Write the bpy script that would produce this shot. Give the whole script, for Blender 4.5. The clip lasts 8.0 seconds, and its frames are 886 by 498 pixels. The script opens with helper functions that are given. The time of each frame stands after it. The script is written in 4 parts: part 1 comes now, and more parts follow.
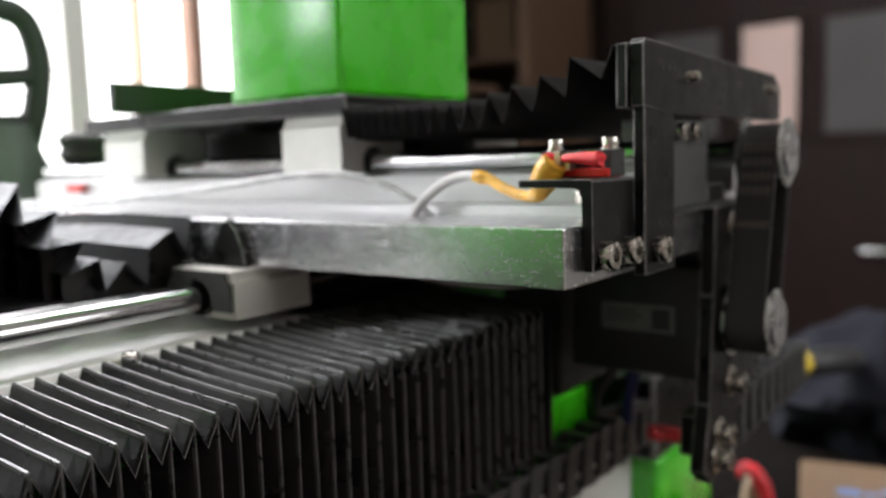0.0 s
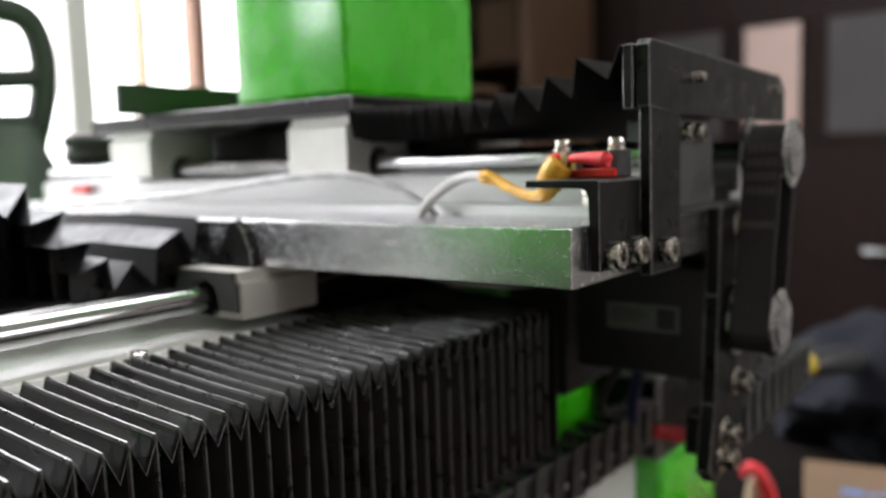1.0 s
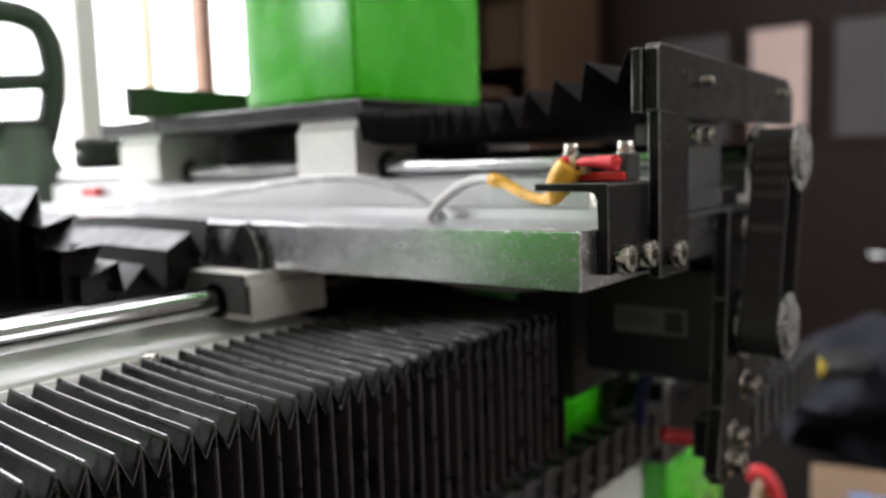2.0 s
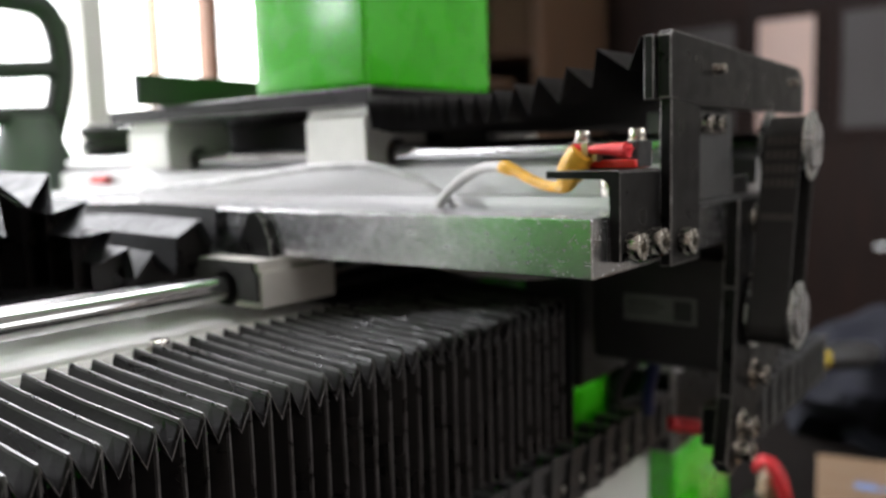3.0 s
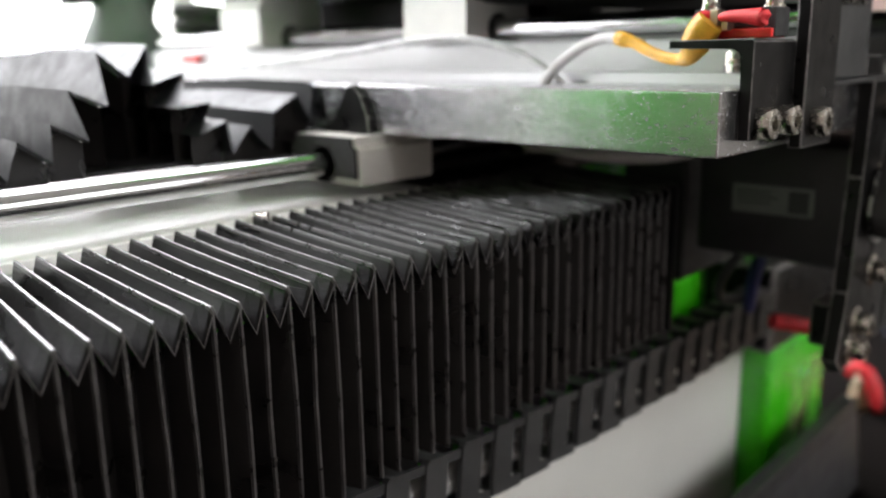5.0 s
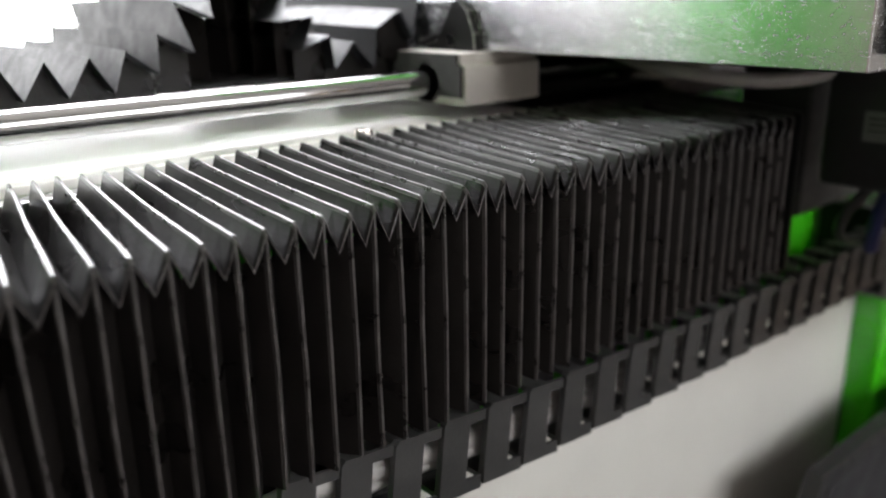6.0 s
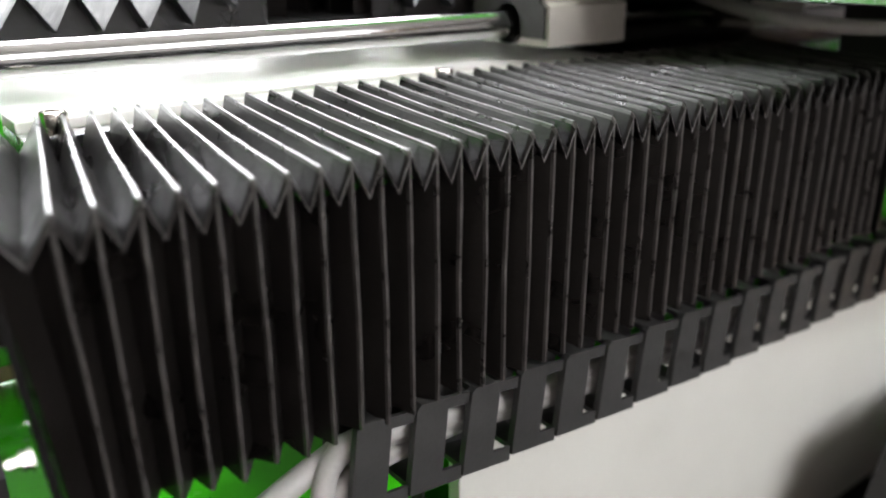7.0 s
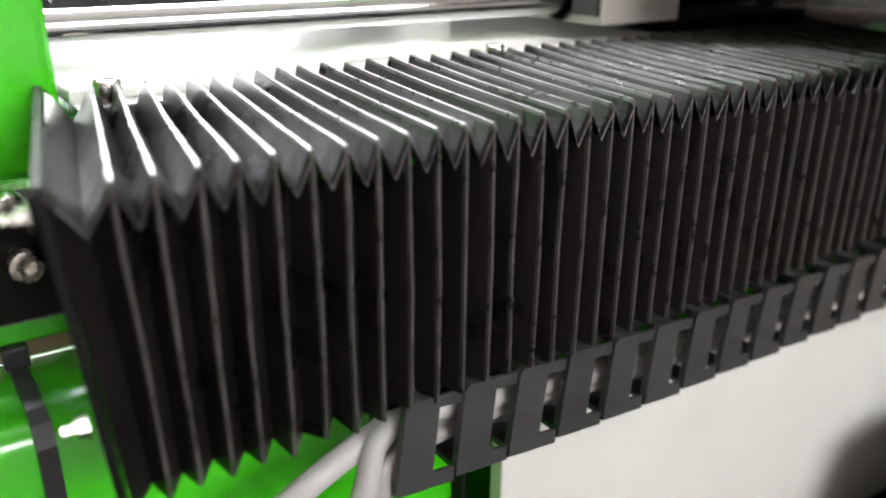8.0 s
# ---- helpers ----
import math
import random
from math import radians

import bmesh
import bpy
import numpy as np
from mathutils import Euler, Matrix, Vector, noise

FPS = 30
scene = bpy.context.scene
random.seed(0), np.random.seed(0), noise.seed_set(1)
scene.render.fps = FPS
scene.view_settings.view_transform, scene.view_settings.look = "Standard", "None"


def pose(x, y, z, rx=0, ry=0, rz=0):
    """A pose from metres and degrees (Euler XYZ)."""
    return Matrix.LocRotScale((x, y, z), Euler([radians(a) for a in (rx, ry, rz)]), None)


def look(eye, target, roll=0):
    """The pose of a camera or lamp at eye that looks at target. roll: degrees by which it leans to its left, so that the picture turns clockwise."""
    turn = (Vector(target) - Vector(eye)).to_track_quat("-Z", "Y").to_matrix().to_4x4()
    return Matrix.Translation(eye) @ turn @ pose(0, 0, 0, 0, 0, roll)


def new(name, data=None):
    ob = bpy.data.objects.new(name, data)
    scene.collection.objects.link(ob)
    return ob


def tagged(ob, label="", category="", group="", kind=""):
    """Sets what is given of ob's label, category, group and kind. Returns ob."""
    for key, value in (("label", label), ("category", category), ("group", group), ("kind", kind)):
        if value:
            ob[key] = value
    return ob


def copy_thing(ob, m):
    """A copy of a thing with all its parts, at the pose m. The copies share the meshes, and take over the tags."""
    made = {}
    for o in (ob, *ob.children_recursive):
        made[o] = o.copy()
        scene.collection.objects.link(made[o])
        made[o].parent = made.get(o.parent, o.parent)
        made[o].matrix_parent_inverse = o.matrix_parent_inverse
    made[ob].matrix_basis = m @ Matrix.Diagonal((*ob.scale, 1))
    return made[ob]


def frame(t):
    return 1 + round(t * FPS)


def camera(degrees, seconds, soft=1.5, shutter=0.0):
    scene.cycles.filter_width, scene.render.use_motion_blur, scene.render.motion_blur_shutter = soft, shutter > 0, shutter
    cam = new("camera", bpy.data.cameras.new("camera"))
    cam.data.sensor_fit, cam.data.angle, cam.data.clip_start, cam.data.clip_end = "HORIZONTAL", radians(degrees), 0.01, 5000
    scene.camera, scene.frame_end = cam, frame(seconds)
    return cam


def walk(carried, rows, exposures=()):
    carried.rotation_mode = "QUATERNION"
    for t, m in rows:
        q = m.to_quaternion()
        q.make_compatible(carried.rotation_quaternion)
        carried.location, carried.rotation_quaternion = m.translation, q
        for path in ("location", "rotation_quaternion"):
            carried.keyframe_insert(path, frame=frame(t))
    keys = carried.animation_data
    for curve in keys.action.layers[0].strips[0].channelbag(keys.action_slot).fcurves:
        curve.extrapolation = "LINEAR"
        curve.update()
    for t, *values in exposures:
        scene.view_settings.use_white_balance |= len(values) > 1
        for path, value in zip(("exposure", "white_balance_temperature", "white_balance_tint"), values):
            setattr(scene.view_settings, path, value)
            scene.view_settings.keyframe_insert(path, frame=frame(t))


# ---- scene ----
cam = camera(56.8, 8.0, soft=2.0)
cam.data.dof.use_dof = True
cam.data.dof.focus_distance = 0.23
cam.data.dof.aperture_fstop = 7.5
# seconds, eye in metres, then yaw, pitch and roll in degrees
PATH = [
    (0.0, -0.22985, -0.12517, 0.32287, -52.955, -6.176, -1.821),
    (0.5, -0.23192, -0.12498, 0.32256, -52.985, -6.115, -1.830),
    (1.0, -0.23206, -0.12452, 0.32272, -52.825, -6.108, -1.852),
    (1.5, -0.23317, -0.12461, 0.32318, -52.631, -5.839, -1.876),
    (3.0, -0.23546, -0.12240, 0.32176, -52.135, -6.539, -1.632),
    (3.5, -0.23717, -0.12189, 0.32121, -52.339, -6.996, -1.709),
    (4.0, -0.23704, -0.12154, 0.32091, -52.202, -7.118, -1.648),
    (4.5, -0.23586, -0.11691, 0.31695, -51.058, -9.712, -1.372),
    (5.0, -0.23478, -0.10777, 0.31254, -46.679, -13.440, -1.024),
    (5.2, -0.23500, -0.10469, 0.31087, -45.284, -14.651, -0.985),
    (6.5, -0.23544, -0.09018, 0.29909, -38.607, -18.732, -0.614),
    (7.0, -0.23769, -0.08483, 0.29598, -36.881, -20.254, -0.172),
    (7.5, -0.24022, -0.08069, 0.29414, -35.256, -21.183, 0.202),
    (8.0, -0.24140, -0.07878, 0.29346, -34.853, -21.460, 0.399),
]


def eye_pose(x, y, z, yaw, pitch, roll):
    ya, pi = radians(yaw), radians(pitch)
    ahead = Vector((-math.sin(ya) * math.cos(pi), math.cos(ya) * math.cos(pi), math.sin(pi)))
    return look((x, y, z), Vector((x, y, z)) + ahead, roll)


EXPOSURE = [(0.0, -0.52), (4.0, -0.52), (5.2, -0.12), (6.5, 0.22), (8.0, 0.72)]
walk(cam, [(t, eye_pose(*p)) for t, *p in PATH], EXPOSURE)

# ---- world and light ----
world = bpy.data.worlds.new("sky")
scene.world = world
world.use_nodes = True
wn = world.node_tree.nodes
sky = wn.new("ShaderNodeTexSky")
sky.sky_type = "NISHITA"
sky.sun_disc = False
sky.sun_elevation, sky.sun_rotation = radians(35), radians(-40)
wn["Background"].inputs["Strength"].default_value = 0.12
world.node_tree.links.new(sky.outputs["Color"], wn["Background"].inputs["Color"])


def window_light(name, at, to, w, h, power, colour=(0.935, 0.935, 1.0)):
    lamp = bpy.data.lights.new(name, "AREA")
    lamp.shape, lamp.size, lamp.size_y, lamp.energy, lamp.color = "RECTANGLE", w, h, power, colour
    ob = new(name, lamp)
    ob.matrix_world = look(at, to)
    return ob


# the sky's light in the three window openings
window_light("window_light", (0.3, 1.44, 1.58), (0.3, 0, 0.6), 1.95, 1.6, 138)
window_light("window_light", (-1.26, 1.22, 0.75), (0, 1.22, 0.65), 0.44, 0.65, 8)
window_light("window_light", (0.45, -1.96, 1.3), (0.45, 0, 0.6), 1.9, 1.0, 9)


# ---- materials ----
def material(name, colour, rough=0.5, metal=0.0, vary=0.12, scale=60.0, bump=0.1, fine=900.0, coat=0.0, spec=0.5, rough_vary=0.12, stretch=(1, 1, 1), rnd=0.0):
    """A painted, moulded or metal surface: colour and gloss vary at two scales, with a fine relief. scale in waves a metre."""
    m = bpy.data.materials.new(name)
    m.use_nodes = True
    nt = m.node_tree
    n, l = nt.nodes, nt.links
    b = n["Principled BSDF"]
    co = n.new("ShaderNodeTexCoord")
    mp = n.new("ShaderNodeMapping")
    mp.inputs["Scale"].default_value = stretch
    l.new(co.outputs["Object"], mp.inputs["Vector"])
    big, small = n.new("ShaderNodeTexNoise"), n.new("ShaderNodeTexNoise")
    for t, s, d in ((big, scale, 4.0), (small, fine, 3.0)):
        t.inputs["Scale"].default_value, t.inputs["Detail"].default_value = s, d
        l.new(mp.outputs["Vector"], t.inputs["Vector"])
    mix = n.new("ShaderNodeMath")
    mix.operation = "MULTIPLY_ADD"
    mix.inputs[1].default_value = 0.45
    l.new(small.outputs["Fac"], mix.inputs[0])
    l.new(big.outputs["Fac"], mix.inputs[2])
    ramp = n.new("ShaderNodeMapRange")
    ramp.inputs["From Min"].default_value, ramp.inputs["From Max"].default_value = 0.45, 1.0
    ramp.inputs["To Min"].default_value, ramp.inputs["To Max"].default_value = 1 - vary, 1 + vary
    l.new(mix.outputs[0], ramp.inputs["Value"])
    mul = n.new("ShaderNodeVectorMath")
    mul.operation = "SCALE"
    mul.inputs[0].default_value = colour
    l.new(ramp.outputs["Result"], mul.inputs["Scale"])
    out = mul.outputs["Vector"]
    if rnd:
        info = n.new("ShaderNodeObjectInfo")
        rr = n.new("ShaderNodeMapRange")
        rr.inputs["To Min"].default_value, rr.inputs["To Max"].default_value = 1 - rnd, 1 + rnd
        l.new(info.outputs["Random"], rr.inputs["Value"])
        m2 = n.new("ShaderNodeVectorMath")
        m2.operation = "SCALE"
        l.new(out, m2.inputs[0])
        l.new(rr.outputs["Result"], m2.inputs["Scale"])
        out = m2.outputs["Vector"]
    l.new(out, b.inputs["Base Color"])
    rg = n.new("ShaderNodeMapRange")
    rg.inputs["From Min"].default_value, rg.inputs["From Max"].default_value = 0.3, 0.7
    rg.inputs["To Min"].default_value, rg.inputs["To Max"].default_value = max(0.03, rough - rough_vary), min(1, rough + rough_vary)
    l.new(big.outputs["Fac"], rg.inputs["Value"])
    l.new(rg.outputs["Result"], b.inputs["Roughness"])
    b.inputs["Metallic"].default_value = metal
    b.inputs["Specular IOR Level"].default_value = spec
    b.inputs["Coat Weight"].default_value = coat
    b.inputs["Coat Roughness"].default_value = 0.12
    if bump:
        bp = n.new("ShaderNodeBump")
        bp.inputs["Strength"].default_value, bp.inputs["Distance"].default_value = bump, 0.0004
        l.new(small.outputs["Fac"], bp.inputs["Height"])
        l.new(bp.outputs["Normal"], b.inputs["Normal"])
    return m


def scratched(m, strength=0.14):
    """Adds short fine scratches in two directions, with a rougher ground and a slight relief."""
    n, l = m.node_tree.nodes, m.node_tree.links
    b = n["Principled BSDF"]
    co = n.new("ShaderNodeTexCoord")
    marks = None
    for turn, scale in ((0.12, 1900.0), (-0.7, 1500.0)):
        mp, streak, cut = n.new("ShaderNodeMapping"), n.new("ShaderNodeTexNoise"), n.new("ShaderNodeMapRange")
        mp.vector_type = "TEXTURE"
        mp.inputs["Rotation"].default_value, mp.inputs["Scale"].default_value = (turn, 0, turn), (1, 22, 1)
        streak.inputs["Scale"].default_value, streak.inputs["Detail"].default_value = scale, 1.0
        cut.inputs["From Min"].default_value, cut.inputs["From Max"].default_value = 0.69, 0.80
        l.new(co.outputs["Object"], mp.inputs["Vector"])
        l.new(mp.outputs["Vector"], streak.inputs["Vector"])
        l.new(streak.outputs["Fac"], cut.inputs["Value"])
        if marks:
            both = n.new("ShaderNodeMath")
            both.operation = "MAXIMUM"
            l.new(marks, both.inputs[0])
            l.new(cut.outputs["Result"], both.inputs[1])
            marks = both.outputs[0]
        else:
            marks = cut.outputs["Result"]
    rough = b.inputs["Roughness"].links[0].from_socket
    add = n.new("ShaderNodeMath")
    add.operation = "MULTIPLY_ADD"
    add.inputs[1].default_value = strength
    l.new(marks, add.inputs[0])
    l.new(rough, add.inputs[2])
    l.new(add.outputs[0], b.inputs["Roughness"])
    bp = n.new("ShaderNodeBump")
    bp.inputs["Strength"].default_value, bp.inputs["Distance"].default_value = 0.05, 0.0002
    l.new(marks, bp.inputs["Height"])
    if b.inputs["Normal"].links:
        l.new(b.inputs["Normal"].links[0].from_socket, bp.inputs["Normal"])
    l.new(bp.outputs["Normal"], b.inputs["Normal"])
    return m


def glowing(name, colour, strength):
    m = bpy.data.materials.new(name)
    m.use_nodes = True
    n, l = m.node_tree.nodes, m.node_tree.links
    n.remove(n["Principled BSDF"])
    e = n.new("ShaderNodeEmission")
    e.inputs["Color"].default_value, e.inputs["Strength"].default_value = (*colour, 1), strength
    l.new(e.outputs[0], n["Material Output"].inputs["Surface"])
    return m


BELLOWS = material("bellows_plastic", (0.0066, 0.0056, 0.0052), 0.33, vary=0.5, scale=70, bump=0.25, fine=700, rough_vary=0.13, spec=0.23, stretch=(1, 0.35, 1))
BELLOWS_REAR = material("grey_bellows_cloth", (0.0075, 0.0075, 0.009), 0.5, vary=0.5, scale=110, bump=0.3, fine=900, rough_vary=0.10, spec=0.2)
BELLOWS_MATT = material("bellows_cloth", (0.018, 0.0172, 0.0175), 0.55, vary=0.2, scale=90, bump=0.1, fine=2000, rough_vary=0.05, spec=0.3)
# worn rims of the flaps, and the ridges' highlight as a paler colour
FOLD_EDGE = material("worn_and_lit_fold_edge", (0.040, 0.037, 0.036), 0.34, vary=0.7, scale=160, bump=0.1, rough_vary=0.12, spec=0.55)
WORN_EDGE = material("worn_painted_edge", (0.17, 0.165, 0.16), 0.4, 0.4, vary=0.8, scale=350, bump=0.2)
# darker copy of the cast aluminium, with the plate's shade in its colour
CAST_SHADED = material("shaded_cast_aluminium", (0.50, 0.48, 0.44), 0.5, 0.2, vary=0.12, scale=60, bump=0.15)
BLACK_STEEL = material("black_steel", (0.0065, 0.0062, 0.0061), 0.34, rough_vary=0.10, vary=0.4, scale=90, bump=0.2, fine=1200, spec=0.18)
GREY_STEEL = material("grey_steel", (0.13, 0.13, 0.13), 0.42, 0.7, rough_vary=0.08, vary=0.15, scale=120, bump=0.12)
WIRE_DARK = material("dark_wire", (0.03, 0.03, 0.033), 0.45, vary=0.15, scale=150)
BLACK_PLASTIC = material("black_plastic", (0.024, 0.024, 0.025), 0.45, vary=0.2, scale=200, bump=0.1)
BLACK_RUBBER = material("belt_rubber", (0.022, 0.021, 0.020), 0.6, vary=0.2, scale=200, bump=0.2)
CHAIN = material("chain_plastic", (0.03, 0.03, 0.03), 0.5, vary=0.2, scale=150, bump=0.15, rnd=0.15)
ALU = material("brushed_aluminium", (0.62, 0.62, 0.63), 0.25, 1.0, vary=0.06, scale=220, bump=0.05, fine=2500, rough_vary=0.025, stretch=(1, 0.5, 1.5))
scratched(ALU)
ALU_DULL = material("dull_aluminium", (0.55, 0.55, 0.56), 0.30, 1.0, vary=0.12, scale=90, bump=0.1, rough_vary=0.1)
MILLED = material("milled_aluminium", (0.52, 0.52, 0.52), 0.42, 0.75, vary=0.08, scale=50, bump=0.1, rough_vary=0.02, stretch=(1, 0.2, 1))
CAST = material("cast_white_aluminium", (0.74, 0.73, 0.70), 0.38, 0.15, vary=0.08, scale=60, bump=0.12)
CHROME = material("ground_steel_shaft", (0.50, 0.50, 0.50), 0.13, 1.0, vary=0.05, scale=60, bump=0.0, rough_vary=0.05)
SHAFT_DULL = material("oiled_steel_shaft", (0.50, 0.50, 0.50), 0.2, 1.0, vary=0.05, scale=60, bump=0.0, rough_vary=0.05)
STEEL = material("stainless_steel", (0.58, 0.55, 0.50), 0.24, 1.0, vary=0.15, scale=400, bump=0.1, rough_vary=0.08)
GREEN = material("green_paint", (0.050, 0.50, 0.008), 0.26, vary=0.10, scale=40, bump=0.12, fine=500, coat=0.8, spec=0.5)
GREEN_DARK = material("dark_green_panel", (0.012, 0.045, 0.012), 0.35, vary=0.2, scale=40)
GLOSS_WHITE = material("polished_pale_plate", (0.88, 0.87, 0.84), 0.36, 0.1, vary=0.05, scale=30, bump=0.06, rough_vary=0.05)
WHITE = material("white_paint", (0.60, 0.595, 0.56), 0.4, vary=0.05, scale=30, bump=0.08)
CABLE_GREY = material("grey_cable", (0.42, 0.41, 0.40), 0.42, vary=0.1, scale=120, bump=0.05)
CABLE_CLEAR = material("light_grey_cable", (0.50, 0.50, 0.50), 0.25, vary=0.1, scale=120, bump=0.05)
YELLOW = material("yellow_tubing", (0.75, 0.40, 0.035), 0.4, vary=0.25, scale=160, bump=0.3, fine=700)
RED = material("red_tubing", (0.72, 0.035, 0.045), 0.45, vary=0.15, scale=200, bump=0.1)
RED_PLASTIC = material("red_plastic", (0.70, 0.02, 0.015), 0.4, vary=0.1, scale=200)
BRASS = material("tinned_terminal", (0.55, 0.45, 0.35), 0.35, 1.0, vary=0.1, scale=300)
LABEL = material("grey_label", (0.16, 0.18, 0.16), 0.5, vary=0.1, scale=200)
LABEL_INK = material("label_ink", (0.04, 0.045, 0.04), 0.6, vary=0.1, scale=200)
BELT_INK = material("belt_print", (0.075, 0.068, 0.06), 0.6, vary=0.2, scale=500)
ZINC = material("zinc_flange", (0.55, 0.57, 0.55), 0.28, 1.0, vary=0.12, scale=120)
BLUE_INK = material("faded_blue_ink", (0.10, 0.17, 0.34), 0.7, vary=0.3, scale=300)
BLUE_WIRE = material("blue_wire", (0.02, 0.03, 0.12), 0.4)
WOOD_DARK = material("dark_brown_wood", (0.018, 0.009, 0.007), 0.6, spec=0.2, vary=0.4, scale=6, bump=0.1, fine=80, stretch=(4, 4, 0.6))
WOOD_MID = material("brown_wood", (0.13, 0.075, 0.045), 0.5, vary=0.3, scale=8, fine=80, stretch=(3, 3, 0.6))
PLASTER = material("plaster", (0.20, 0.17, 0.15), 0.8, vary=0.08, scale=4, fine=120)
# paler plaster for unseen surfaces that throw light back on the machine
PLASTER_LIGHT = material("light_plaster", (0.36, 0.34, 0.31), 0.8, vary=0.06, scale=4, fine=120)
DARK_WALL = material("dark_panelling", (0.022, 0.014, 0.011), 0.7, spec=0.15, vary=0.3, scale=6, fine=80)
FLOORING = material("floor_boards", (0.035, 0.025, 0.02), 0.5, vary=0.25, scale=6, fine=100, stretch=(0.5, 4, 1))
BENCH = material("bench_top", (0.006, 0.0048, 0.0043), 0.8, spec=0.05, vary=0.25, scale=10, fine=150)
FRAME_WHITE = material("window_frame_paint", (0.72, 0.70, 0.66), 0.5, vary=0.05, scale=20)
FRAME_BROWN = material("window_frame_wood", (0.28, 0.15, 0.10), 0.5, vary=0.2, scale=20)
CARDBOARD = material("cardboard", (0.14, 0.088, 0.05), 0.75, vary=0.12, scale=30)
GREY_DARK = material("dark_grey_case", (0.03, 0.03, 0.033), 0.5, vary=0.2, scale=60)
CLOTH_BLUE = material("dark_blue_cloth", (0.007, 0.0075, 0.012), 0.9, spec=0.2, vary=0.3, scale=40, bump=0.5, fine=600)
GREY_PLASTIC = material("grey_plastic", (0.13, 0.135, 0.14), 0.45, vary=0.1, scale=40)
YELLOW_PLASTIC = material("yellow_plastic", (0.6, 0.45, 0.05), 0.45)
DAYLIGHT = glowing("bright_sky_backdrop", (0.98, 0.985, 0.99), 8.0)
# door glass: light through the middle pane is put into its pale colour
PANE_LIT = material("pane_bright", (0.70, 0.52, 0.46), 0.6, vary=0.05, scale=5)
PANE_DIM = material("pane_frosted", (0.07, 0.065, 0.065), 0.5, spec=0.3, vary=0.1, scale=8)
DUST = material("pale_dust", (0.35, 0.33, 0.30), 0.9, vary=0.3, scale=900)
BEIGE = material("beige_strip", (0.42, 0.30, 0.20), 0.6, vary=0.1, scale=60)

# ---- building helpers: all lengths below are in centimetres ----
CM = 0.01
BASES = {}


def thing(name, at, label, category, group="", kind=""):
    """An empty at the base of a thing, to which its parts belong."""
    ob = new(name)
    ob.empty_display_size = 0.01
    ob.location = Vector(at) * CM
    BASES[ob.name] = Vector(at)
    return tagged(ob, label, category, group, kind)


def part(name, bm, mat, parent=None, label="", smooth=False):
    """Links a bmesh, in world centimetres, as one mesh object under a thing or a part."""
    base = BASES[parent.name] if parent else Vector((0, 0, 0))
    me = bpy.data.meshes.new(name)
    bmesh.ops.recalc_face_normals(bm, faces=bm.faces[:])
    for v in bm.verts:
        v.co = (v.co - base) * CM
    bm.to_mesh(me)
    bm.free()
    me.materials.append(mat)
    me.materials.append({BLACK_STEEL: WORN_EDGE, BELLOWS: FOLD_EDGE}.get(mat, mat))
    if smooth:
        for p in me.polygons:
            p.use_smooth = True
        me.set_sharp_from_angle(angle=radians(40))
    ob = new(name, me)
    if parent:
        ob.parent = parent
        BASES[ob.name] = base
    if label:
        ob["label"] = label
    return ob


def solid(name, bm, mat, label, category, group="", kind="", smooth=False, at=(0, 0, 0)):
    """A thing of one mesh."""
    base = Vector(at)
    for v in bm.verts:
        v.co = v.co - base
    ob = part(name, bm, mat, None, "", smooth)
    ob.location = base * CM
    BASES[ob.name] = base
    return tagged(ob, label, category, group, kind)


def box(bm, x0, x1, y0, y1, z0, z1, bevel=0.0, seg=2):
    vs = [bm.verts.new(p) for p in ((x0, y0, z0), (x1, y0, z0), (x1, y1, z0), (x0, y1, z0), (x0, y0, z1), (x1, y0, z1), (x1, y1, z1), (x0, y1, z1))]
    fs = [bm.faces.new([vs[i] for i in f]) for f in ((3, 2, 1, 0), (4, 5, 6, 7), (0, 1, 5, 4), (1, 2, 6, 5), (2, 3, 7, 6), (3, 0, 4, 7))]
    if bevel:
        es = {e for f in fs for e in f.edges}
        bmesh.ops.bevel(bm, geom=list(es), offset=bevel, segments=seg, profile=0.5, affect="EDGES", material=1)
    return bm


def B(*a, **k):
    return box(bmesh.new(), *a, **k)


def prism(bm, poly, axis, a, b, bevel=0.0):
    """A polygon of two coordinates, pulled out along an axis from a to b."""
    def place(p, w):
        u, v = p
        return {"x": (w, u, v), "y": (u, w, v), "z": (u, v, w)}[axis]
    lo = [bm.verts.new(place(p, a)) for p in poly]
    hi = [bm.verts.new(place(p, b)) for p in poly]
    fs = [bm.faces.new(lo), bm.faces.new(hi[::-1])]
    n = len(poly)
    fs += [bm.faces.new((lo[i], lo[(i + 1) % n], hi[(i + 1) % n], hi[i])) for i in range(n)]
    if bevel:
        es = {e for f in fs for e in f.edges}
        bmesh.ops.bevel(bm, geom=list(es), offset=bevel, segments=2, profile=0.5, affect="EDGES", material=1)
    return bm


def ring(centre, axis, r, n, phase=0.0):
    axis = Vector(axis).normalized()
    u = axis.orthogonal().normalized()
    if abs(axis.z) < 0.9:
        u = axis.cross(Vector((0, 0, 1))).normalized()
    v = axis.cross(u)
    return [Vector(centre) + r * (math.cos(phase + 2 * math.pi * i / n) * u + math.sin(phase + 2 * math.pi * i / n) * v) for i in range(n)]


